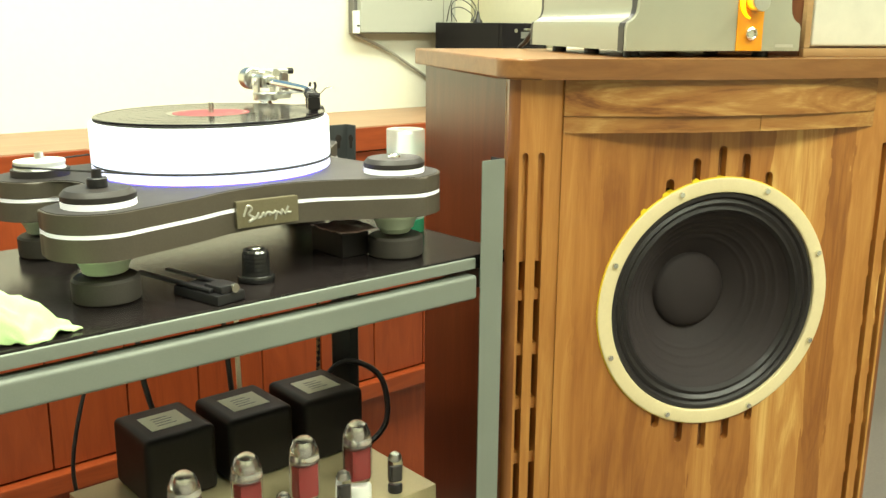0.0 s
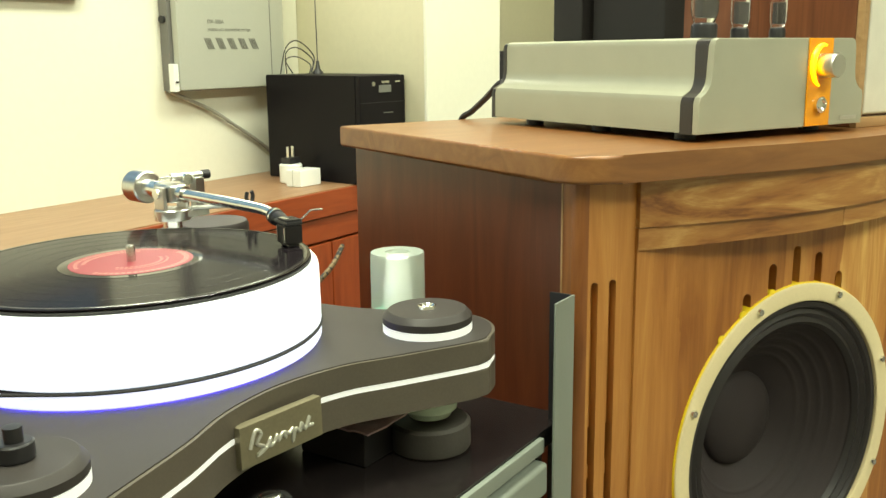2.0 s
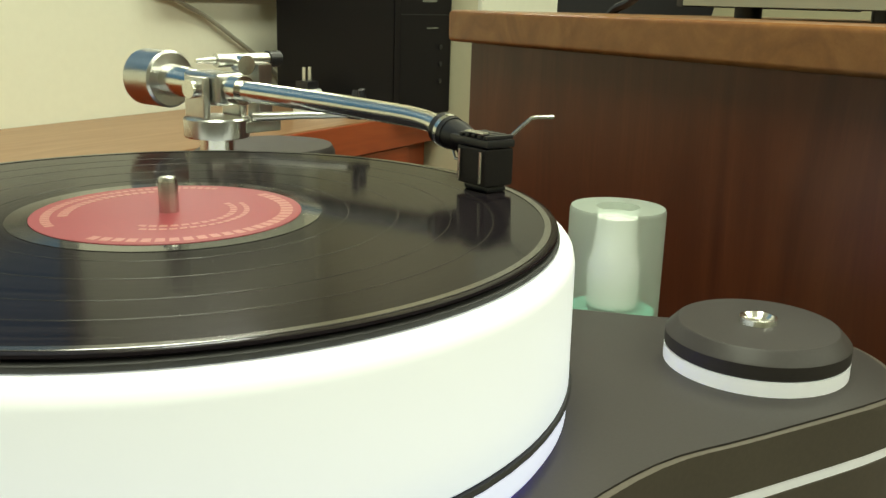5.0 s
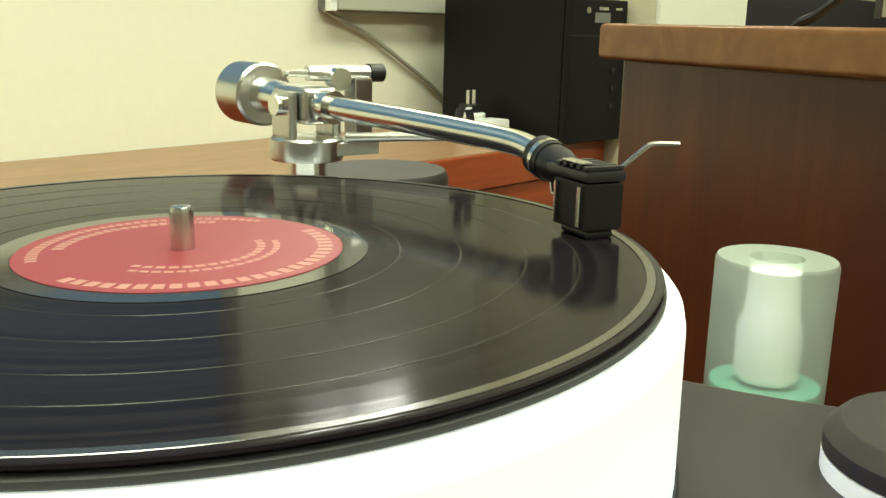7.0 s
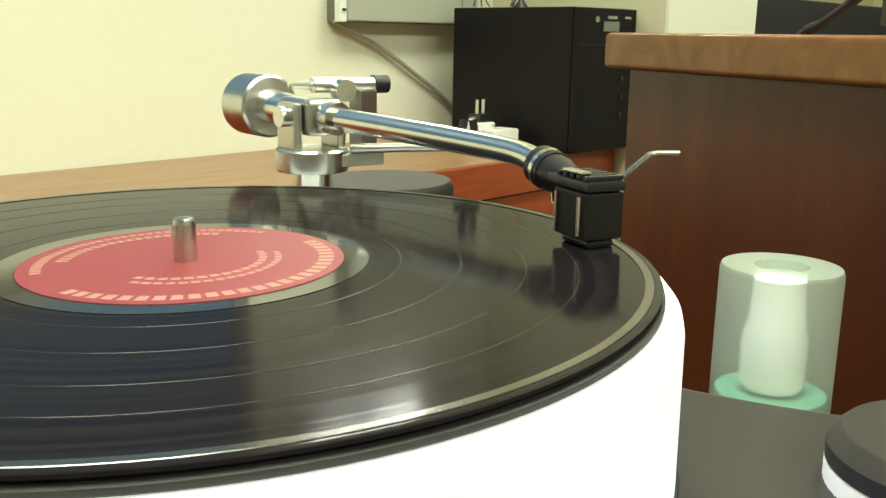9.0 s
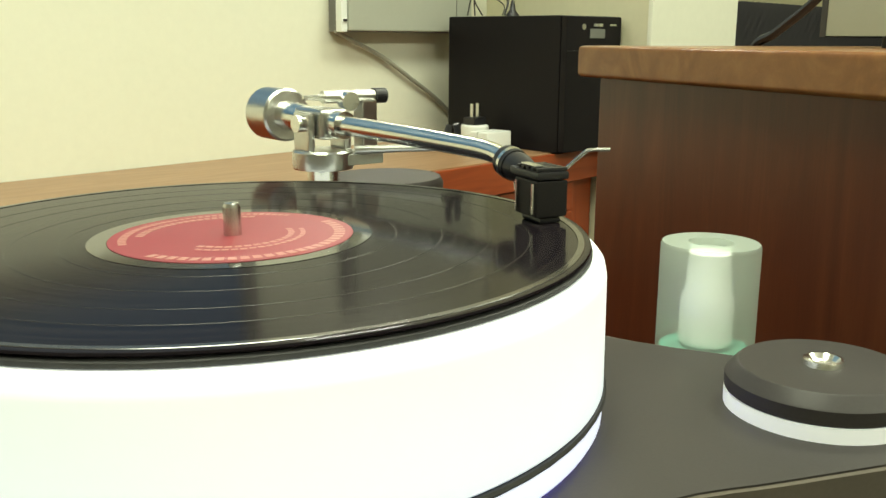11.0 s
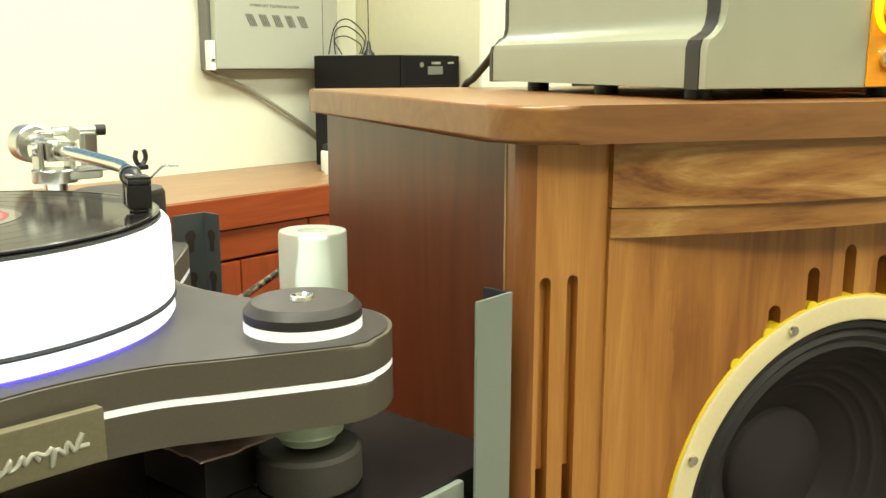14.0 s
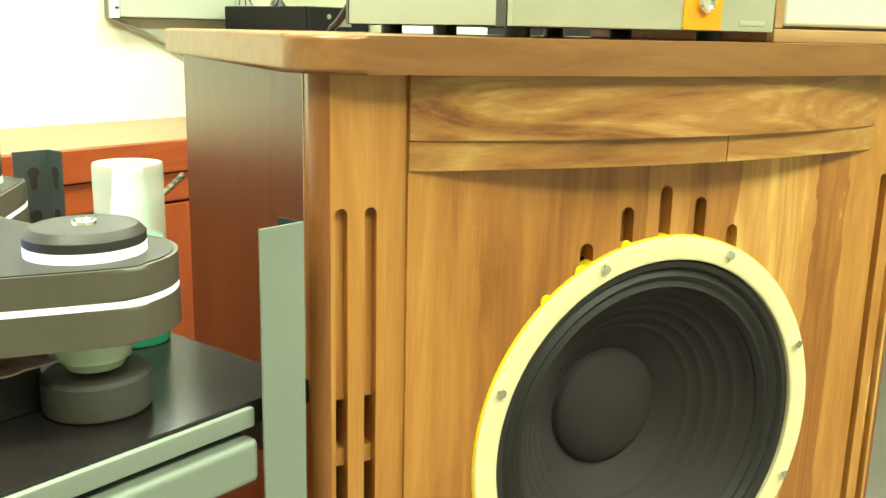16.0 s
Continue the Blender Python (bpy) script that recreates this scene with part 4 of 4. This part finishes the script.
    ft = lathe([(0, PB - 0.0005), (0.0300, PB - 0.0005), (0.0300, PB - 0.0080), (0.0280, PB - 0.0095), (0.0235, PB - 0.0190), (0.0235, PB - 0.0215), (0.0205, PB - 0.0235), (0.018, SH + 0.0290 - up), (0, SH + 0.0290 - up)], cx, cy, 48)
    foot = part("foot", ft, M_FOOT, tt, "stepped satin aluminium foot")
    part("foot_puck", lathe([(0, SH + 0.0255 - up), (0.032, SH + 0.0255 - up), (0.0350, SH + 0.0230 - up), (0.0350, SH + 0.0025 - up), (0.0340, SH + 0.0008 - up), (0, SH + 0.0008 - up)], cx, cy, 56), M_PUCK, foot, "black rubber puck")
# badge on the front edge
bd = part("badge", prism([(0.5450, 0.9490), (0.5450, 0.9410), (0.6200, 0.9330), (0.6200, 0.9400)], 0.9570, 0.9875, 0.0012), M_BRASS, tt, "pale brass name plate")
script = [(0.004, 0.012), (0.009, 0.023), (0.014, 0.020), (0.010, 0.014), (0.016, 0.010), (0.010, 0.006), (0.018, 0.009), (0.022, 0.014), (0.021, 0.009), (0.025, 0.010), (0.028, 0.014), (0.029, 0.010), (0.033, 0.014), (0.036, 0.010), (0.034, 0.014), (0.039, 0.012), (0.043, 0.014), (0.042, 0.005), (0.045, 0.013), (0.049, 0.010), (0.051, 0.015), (0.054, 0.010), (0.057, 0.014), (0.059, 0.018), (0.056, 0.012), (0.062, 0.011)]
part("name_flourish", tube([(0.5485 + 1.0 * a, 0.9404 - 0.1067 * (a + 0.003), 0.9575 + b * 1.05) for a, b in [(v.x, v.y) for v in spline([(x, z, 0) for x, z in script], False, 5)]], 0.0014, 8), M_SILVERTXT, bd, "silver flourish")

# ---- tonearm ----
PVX, PVY = 0.7575, 1.2300
AB = 1.0580
arm = thing("tonearm", (PVX, PVY, AB), R42, "chrome tonearm with a round counterweight on the turntable", "tonearm")
part("arm_board", prism(arc(PVX, PVY, 0.026, 110, 250, 14) + [(0.80, 1.215), (0.80, 1.285)], AB - 0.012, AB + 0.0004, 0.001), M_PLINTH, arm, "black arm board")
part("pillar", lathe([(0, AB + 0.0005), (0.0165, AB + 0.0005), (0.0165, AB + 0.002), (0.0095, AB + 0.0025), (0.0095, 1.076), (0, 1.076)], PVX, PVY, 36), M_CHROME, arm)
part("collar", lathe([(0, 1.0740), (0.0175, 1.0740), (0.0180, 1.0750), (0.0180, 1.0840), (0.0170, 1.0850), (0, 1.0850)], PVX, PVY, 40), M_SATIN, arm, "satin round bearing base")
part("lift_arm", prism([(PVX - 0.004, PVY - 0.016), (PVX + 0.028, PVY - 0.022), (PVX + 0.034, PVY - 0.016), (PVX + 0.034, PVY + 0.002), (PVX + 0.005, PVY + 0.012)], 1.0765, 1.0830, 0.001), M_SATIN, arm)
DIR = Vector((0.7365 - PVX, 1.0850 - PVY, 0)).normalized()
TA = pose(PVX, PVY, 0, 0, 0, math.degrees(math.atan2(DIR.y, DIR.x)))
for sd in (-1, 1):
    yk = box(-0.0085, 0.0085, sd * 0.0125 - 0.0025, sd * 0.0125 + 0.0025, 1.0845, 1.1075, 0.002)
    yk.transform(TA)
    part("yoke", yk, M_SATIN, arm)
    ps = tube([(0, sd * 0.0150, 1.1010), (0, sd * 0.0185, 1.1010)], 0.0050, 20)
    ps.transform(TA)
    part("pivot_screw", ps, M_CHROME, arm)
blk = box(-0.0165, 0.014, -0.0095, 0.0095, 1.0920, 1.1095, 0.003, 3)
blk.transform(TA)
part("bearing_block", blk, M_SATIN, arm)
cwt = lathe([(0, -0.0125), (0.0150, -0.0125), (0.0163, -0.0112), (0.0163, 0.0112), (0.0150, 0.0125), (0, 0.0125)], 0, 0, 56, turn=TA @ Matrix.Translation((-0.0520, 0, 1.1025)) @ pose(0, 0, 0, 0, 90, 0))
part("counterweight", cwt, M_SATIN, arm, "round brushed steel counterweight")
stub = tube([tuple(TA @ Vector((-0.042, 0, 1.1025))), tuple(TA @ Vector((-0.014, 0, 1.1015)))], [0.0095, 0.0080], 28)
part("weight_stub", stub, M_CHROME, arm)
tp = [TA @ Vector(p) for p in [(0.010, 0, 1.1010), (0.050, 0, 1.1005), (0.090, 0, 1.0998), (0.120, 0, 1.0990)]] + [Vector(p) for p in [(0.7360, 1.0900, 1.0985), (0.7325, 1.0775, 1.0975), (0.7270, 1.0660, 1.0955)]]
tp = spline([tuple(p) for p in tp], False, 6)
part("arm_tube", tube([tuple(p) for p in tp], [0.0056 - 0.0012 * i / len(tp) for i in range(len(tp))], 24), M_CHROME, arm, "polished chrome arm tube")
cl2 = tube([tuple(TA @ Vector((0.016, 0, 1.1010))), tuple(TA @ Vector((0.024, 0, 1.1008)))], 0.0078, 28)
part("tube_collar", cl2, M_CHROME, arm)
HD = Vector((0.7105 - 0.7270, 1.0270 - 1.0660, 0)).normalized()
TH = pose(0.7270, 1.0660, 0, 0, 0, math.degrees(math.atan2(HD.y, HD.x)))
nut = tube([tuple(TH @ Vector((-0.003, 0, 1.0960))), tuple(TH @ Vector((0.005, 0, 1.0945)))], 0.0072, 28)
part("locking_nut", nut, M_BLACK, arm, "black ribbed locking nut")
cr = tube([tuple(TH @ Vector((0.0005, 0, 1.0955))), tuple(TH @ Vector((0.0025, 0, 1.0950)))], 0.0075, 28)
part("nut_ring", cr, M_CHROME, arm)
hs = prism([(0.006, -0.0045), (0.016, -0.0074), (0.038, -0.0074), (0.038, 0.0074), (0.016, 0.0074), (0.006, 0.0045)], 1.0925, 1.0960, 0.001)
hs.transform(TH)
head = part("headshell", hs, M_BLACK, arm, "black headshell")
neck = tube([tuple(TH @ Vector((0.004, 0, 1.0945))), tuple(TH @ Vector((0.010, 0, 1.0940))), tuple(TH @ Vector((0.018, 0, 1.0930)))], [0.0068, 0.0066, 0.0046], 20)
part("neck", neck, M_BLACK, head)
ct = box(0.0185, 0.0375, -0.0076, 0.0076, 1.0765, 1.0922, 0.0012)
ct.transform(TH)
part("cartridge", ct, M_BLACKM, head, "black pickup cartridge")
lower = prism([(0.021, -0.0050), (0.036, -0.0050), (0.036, 0.0050), (0.021, 0.0050)], 1.0738, 1.0764, 0.0008)
lower.transform(TH)
part("stylus_guard", lower, M_BLACK, head)
for dx in (0.0212, 0.0348):
    sc = tube([tuple(TH @ Vector((dx, -0.0082, 1.0780))), tuple(TH @ Vector((dx, -0.0082, 1.0910)))], 0.0007, 6)
    part("cartridge_screw", sc, M_SATIN, head)
for k in range(5):
    rib = box(0.0190 + 0.0040 * k, 0.0212 + 0.0040 * k, -0.0072, 0.0072, 1.0961, 1.0976, 0.0004)
    rib.transform(TH)
    part("rib", rib, M_BLACK, head)
plt = box(0.022, 0.034, -0.0068, -0.0030, 1.0977, 1.0986, 0.0003)
plt.transform(TH)
part("head_plate", plt, M_SATIN, head)
for dy in (-0.0035, 0.0, 0.0035):
    lead = tube([tuple(TH @ Vector(p)) for p in ((0.008, dy * 0.5, 1.0885), (0.012, dy, 1.0850), (0.0184, dy, 1.0845))], 0.0006, 6)
    part("lead_wire", lead, M_SATIN, head)
sty = tube([tuple(TH @ Vector((0.033, 0, 1.0740))), tuple(TH @ Vector((0.035, 0, 1.0705)))], [0.001, 0.0003], 6)
part("stylus", sty, M_SATIN, head)
fl = spline([(0.7190, 1.0330, 1.0945), (0.7205, 1.0310, 1.0965), (0.7250, 1.0255, 1.1030), (0.7270, 1.0235, 1.1045), (0.7330, 1.0175, 1.1047)], False, 5)
part("finger_lift", tube([tuple(p) for p in fl], 0.0008, 8), M_SATIN, head, "bent steel finger lift")
part("cueing_post", box(PVX + 0.021, PVX + 0.033, PVY - 0.0125, PVY - 0.0035, 1.0831, 1.1135, 0.0015), M_SATIN, arm)
part("cueing_bar", tube([(PVX, PVY - 0.0005, 1.1155), (PVX + 0.0335, PVY - 0.0080, 1.1155)], 0.0038, 18), M_SATIN, arm, "cueing lever barrel")
part("cueing_knob", tube([(PVX + 0.0336, PVY - 0.0080, 1.1155), (PVX + 0.0415, PVY - 0.0097, 1.1155)], 0.0046, 18), M_BLACK, arm, "black lever knob")
part("cueing_screw", tube([(PVX + 0.0145, PVY - 0.0040, 1.1135), (PVX + 0.0125, PVY - 0.0115, 1.1130)], 0.0055, 18), M_CHROME, arm)
part("cueing_tip", tube([(PVX - 0.0125, PVY + 0.0022, 1.1155), (PVX, PVY - 0.0005, 1.1155)], [0.0012, 0.0022], 12), M_CHROME, arm)
ar = tube([(PVX + 0.012, PVY - 0.016, 1.0850), (PVX + 0.024, PVY - 0.040, 1.0870), (0.7930, 1.1640, 1.0885)], [0.0026, 0.0022, 0.0018], 12)
part("rest_bar", ar, M_SATIN, arm, "slim steel rest bar")
fork = tube(spline([(0.7900, 1.1590, 1.1020), (0.7885, 1.1590, 1.0970), (0.7900, 1.1590, 1.0925), (0.7940, 1.1600, 1.0900), (0.7980, 1.1610, 1.0925), (0.7995, 1.1610, 1.0970), (0.7980, 1.1610, 1.1020)], False, 4), 0.0020, 8)
part("rest_fork", fork, M_BLACK, arm, "black forked arm rest")
part("rest_block", box(0.7885, 0.7985, 1.1555, 1.1645, 1.0865, 1.0905, 0.001), M_BLACK, arm)

# ---- record ----
VZ = 1.0686
rec = thing("record", (PX, PY, VZ), LEAN, "black vinyl record with a red label on the platter mat", "record")
disc = part("disc", lathe([(0.0036, VZ), (0.1418, VZ), (0.1427, VZ + 0.0009), (0.1424, VZ + 0.0016), (0.1410, VZ + 0.0018), (0.1375, VZ + 0.0017), (0.1365, VZ + 0.0017), (0.0560, VZ + 0.0017), (0.0036, VZ + 0.0017)], PX, PY, 160), M_VINYL, rec, "grooved black vinyl disc")
part("run_out", lathe([(0.0483, VZ + 0.0018), (0.0558, VZ + 0.0018), (0.0558, VZ + 0.0019), (0.0483, VZ + 0.0019)], PX, PY, 96), M_SMOOTHVINYL, disc, "smooth run-out ring")
part("lead_in", lathe([(0.1376, VZ + 0.0018), (0.1402, VZ + 0.00185), (0.1400, VZ + 0.0020), (0.1376, VZ + 0.00195)], PX, PY, 128), M_LEADIN, disc, "smooth lead-in ring")
for r in (0.0655, 0.0840, 0.1035, 0.1190):
    part("track_gap", lathe([(r, VZ + 0.0017), (r + 0.0001, VZ + 0.00178), (r + 0.0004, VZ + 0.00178), (r + 0.0005, VZ + 0.0017)], PX, PY, 128), M_GAP, disc)
part("mat", lathe([(0.0036, 1.0657), (0.1425, 1.0657), (0.1432, 1.0663), (0.1432, 1.0677), (0.1420, 1.0684), (0.0036, 1.0684)], PX, PY, 128), M_RUBBER, tt, "black platter mat")
lab = part("label", lathe([(0.0037, VZ + 0.0018), (0.0481, VZ + 0.0018), (0.0481, VZ + 0.0021), (0.0037, VZ + 0.0021)], PX, PY, 96), M_PINK, rec, "pinkish red paper label")
for r0, r1, a0, a1, step, on in [(0.0405, 0.0450, 190, 350, 6.0, 4.2), (0.0410, 0.0442, 20, 160, 4.0, 2.6), (0.0350, 0.0385, 40, 140, 5.0, 3.4), (0.0220, 0.0245, 200, 340, 9.0, 6.5), (0.0270, 0.0290, 205, 335, 7.0, 5.2)]:
    tx = bmesh.new()
    a = a0
    while a < a1:
        prism(arc(PX, PY, r0, a, a + on, 3) + arc(PX, PY, r1, a + on, a, 3), VZ + 0.0021, VZ + 0.0022, bm=tx)
        a += step
    part("print_band", tx, M_PALE, lab, smooth=0)

# ---- frosted container behind the plinth ----
CX, CY = 0.8605, 1.0310
cup = thing("frosted_container", (CX, CY, SH), R42, "frosted pale green plastic container with a white bottle inside", "container")
CT = 1.043
fz = lathe([(0, SH + 0.020), (0.0262, SH + 0.020), (0.0266, SH + 0.03), (0.0266, CT - 0.002), (0.0258, CT), (0.012, CT), (0.011, CT - 0.004), (0, CT - 0.004)], CX, CY, 56)
part("shell", fz, M_FROST, cup, "translucent frosted shell").visible_shadow = False
part("bottle", lathe([(0, SH + 0.086), (0.0130, SH + 0.087), (0.0145, SH + 0.090), (0.0145, SH + 0.113), (0.0124, SH + 0.117), (0.0112, CT - 0.006), (0, CT - 0.006)], CX, CY, 40), M_WHITE, cup, "white inner bottle")
part("liquid", lathe([(0, SH + 0.0215), (0.0245, SH + 0.0215), (0.0245, SH + 0.0850), (0, SH + 0.0850)], CX, CY, 40), M_PALEGREEN, cup, "pale green contents")
part("base", lathe([(0, SH + 0.0005), (0.0258, SH + 0.0005), (0.0266, SH + 0.002), (0.0266, SH + 0.0195), (0, SH + 0.0195)], CX, CY, 48), M_GREENGLASS, cup, "green glassy base")

# ---- things on the shelf under the turntable ----
KX, KY = 0.562, 0.930
pk = thing("record_clamp", (KX, KY, SH), R42, "glossy black round record clamp with a chrome button on the shelf", "record clamp")
part("base", lathe([(0, SH + 0.0005), (0.0200, SH + 0.0005), (0.0210, SH + 0.0020), (0.0210, SH + 0.0065), (0.0200, SH + 0.0080), (0, SH + 0.0080)], KX, KY, 56), M_BLACKGLOSS, pk, "glossy black flange")
ribs = [(0.0150, SH + 0.0081)]
for k in range(5):
    z = SH + 0.0085 + 0.0050 * k
    ribs += [(0.0157, z), (0.0157, z + 0.0036), (0.0147, z + 0.0040), (0.0147, z + 0.0046)]
part("ribbed_body", lathe([(0, SH + 0.0081)] + ribs + [(0.0153, SH + 0.0340), (0.0140, SH + 0.0362), (0.0105, SH + 0.0362), (0.0095, SH + 0.0345), (0, SH + 0.0345)], KX, KY, 56), M_BLACKGLOSS, pk, "glossy ribbed body")
part("core", lathe([(0, SH + 0.0346), (0.0075, SH + 0.0346), (0.0075, SH + 0.0385), (0.0062, SH + 0.0395), (0, SH + 0.0395)], KX, KY, 32), M_CHROME, pk, "chrome button")
tool = thing("pickup_clamp", (0.485, 0.925, SH), R42, "black plastic clamp tool with two long prongs lying on the shelf", "tool")
TT = Matrix.Translation((0.484, 0.925, SH + 0.0003)) @ pose(0, 0, 0, 0, 0, -78)
for nm, b6 in (("body", (-0.012, 0.060, -0.0185, 0.0185, 0.0, 0.011)), ("lever", (0.030, 0.058, -0.012, 0.012, 0.0112, 0.0190)), ("prong", (-0.078, 0.046, -0.0175, -0.0105, 0.0112, 0.0160)), ("prong", (-0.066, 0.046, 0.0105, 0.0175, 0.0112, 0.0150))):
    tb = box(*b6, 0.0022)
    tb.transform(TT)
    part(nm, tb, M_BLACK, tool)
tb = tube([tuple(TT @ Vector((0.0590, 0.004, 0.0155))), tuple(TT @ Vector((0.0625, 0.004, 0.0155)))], 0.0048, 14)
part("screw", tb, M_CHROME, tool)
bxx = thing("small_black_box", (0.69, 0.985, SH), R42, "small matt black box under the turntable plinth", "box")
part("body", box(0.696, 0.737, 0.951, 1.02, SH + 0.0003, SH + 0.0300, 0.002), M_BLACKM, bxx)
pkt = bmesh.new()
bmesh.ops.create_grid(pkt, x_segments=12, y_segments=10, size=0.5)
for v in pkt.verts:
    x, y = v.co.x, v.co.y
    v.co = (0.714 + 0.058 * x, 0.972 + 0.066 * y, SH + 0.0335 + 0.004 * noise.noise(Vector((x * 4, y * 4, 3))) + 0.003 * abs(x))
ex = bmesh.ops.extrude_face_region(pkt, geom=pkt.faces[:])
for g in ex["geom"]:
    if isinstance(g, bmesh.types.BMVert):
        g.co.z += 0.0014
solid("foil_packet", pkt, M_PAPER, (0.714, 0.972, SH + 0.0305), R42, "crumpled mauve foil packet lying on the small black box", "packet")
# folded cloth near the front of the shelf
clo = bmesh.new()
bmesh.ops.create_grid(clo, x_segments=44, y_segments=44, size=0.5)
for v in clo.verts:
    x, y = v.co.x, v.co.y
    r = math.hypot(x, y)
    edge = 0.5 + 0.1 * noise.noise(Vector((math.atan2(y, x) * 1.3, 0, 5)))
    h = 0.042 * max(0, 1 - (r / edge) ** 2) + 0.014 * abs(noise.noise(Vector((x * 4.5, y * 4.5, 1)))) + 0.004 * noise.noise(Vector((x * 14, y * 14, 2)))
    v.co = (0.262 + 0.135 * x - 0.03 * y, 0.912 + 0.085 * y + 0.02 * noise.noise(Vector((x * 3, y * 2, 7))), SH + 0.002 + max(0.0, h))
ex = bmesh.ops.extrude_face_region(clo, geom=clo.faces[:])
for g in ex["geom"]:
    if isinstance(g, bmesh.types.BMVert):
        g.co.z -= 0.0016
solid("cleaning_cloth", clo, M_CLOTHGREEN, (0.262, 0.912, SH), R42, "crumpled pale green cleaning cloth on the shelf", "cloth", smooth=80)

# ---- valve power amplifier on the lower shelf ----
LZ = 0.47
pa = thing("power_amplifier", (0.61, 1.05, LZ), R42, "valve power amplifier with three black transformers on the lower shelf", "amplifier")
part("chassis", box(0.425, 0.822, 0.915, 1.215, LZ + 0.012, 0.565, 0.003), M_CHAMP, pa, "champagne metal chassis")
for x in (0.45, 0.80):
    for y in (0.94, 1.19):
        part("foot", lathe([(0, LZ), (0.016, LZ), (0.016, LZ + 0.012), (0, LZ + 0.012)], x, y, 20), M_BLACK, pa)
for k in range(3):
    x = 0.537 + 0.1145 * k
    y = 1.150 - 0.010 * k
    tr = part("transformer", box(x - 0.0500, x + 0.0500, y - 0.055, y + 0.055, 0.5655, 0.660, 0.011, 4), M_BLACKM, pa, "black square transformer cover")
    tg = part("spec_label", box(x - 0.028, x + 0.028, y - 0.026, y + 0.024, 0.6602, 0.6608, 0.0002), M_TAG, tr, "pale engraved specification label")
    for j in range(4):
        part("print_line", box(x - 0.015, x + 0.012 - 0.004 * (j % 2), y - 0.015 + 0.008 * j, y - 0.0135 + 0.008 * j, 0.6609, 0.6611, 0), M_GREYTXT, tr)
for k in range(4):
    valve(0.475 + 0.0797 * k, 0.963 - 0.004 * k, 0.5655, 0.0195, 0.112, pa, True)
for vx in (0.50, 0.59, 0.68, 0.765):
    valve(vx, 0.935, 0.5655, 0.0105, 0.058, pa)


def cable(name, pts, r, mat, label, F=R42, sub=8):
    return solid(name, tube([tuple(p) for p in spline(pts, False, sub)], r, 8), mat, pts[0], F, label, "cable", smooth=60)


cable("mains_cable", [(0.60, 1.30, 0.882), (0.585, 1.31, 0.80), (0.57, 1.30, 0.70), (0.58, 1.27, 0.60), (0.60, 1.24, 0.53), (0.60, 1.22, 0.50)], 0.0045, M_BLACK, "black mains cable hanging behind the rack")
cable("mains_cable", [(0.60, 1.31, 0.882), (0.55, 1.33, 0.78), (0.50, 1.32, 0.68), (0.46, 1.29, 0.58), (0.45, 1.25, 0.53), (0.46, 1.217, 0.52)], 0.0030, M_BLACK, "thin black cable hanging behind the rack")
cable("mains_cable", [(0.715, 1.30, 0.882), (0.712, 1.31, 0.80), (0.708, 1.29, 0.68), (0.70, 1.25, 0.56), (0.70, 1.217, 0.52)], 0.0045, M_BLACK, "black mains cable hanging behind the rack")
cable("ivory_cable", [(0.765, 1.33, 0.882), (0.758, 1.33, 0.80), (0.742, 1.32, 0.70), (0.72, 1.27, 0.58), (0.715, 1.217, 0.53)], 0.0042, M_IVORY, "ivory cable hanging behind the rack")
cable("black_loop", [(0.80, 1.217, 0.52), (0.84, 1.25, 0.58), (0.90, 1.25, 0.63), (0.955, 1.22, 0.60), (0.945, 1.19, 0.53), (0.89, 1.19, 0.50), (0.86, 1.22, 0.53), (0.87, 1.26, 0.50), (0.92, 1.18, 0.42), (0.95, 1.12, 0.30), (0.96, 1.1, 0.006)], 0.005, M_BLACK, "stiff black cable looped beside the rack")
cable("braided_cable", [(1.105, 1.295, 0.978), (1.053, 1.277, 0.957), (0.984, 1.275, 0.930), (0.93, 1.285, 0.905), (0.90, 1.30, 0.85), (0.89, 1.31, 0.6), (0.89, 1.31, 0.006)], 0.0036, M_ROPE, "braided black and tan loudspeaker cable")
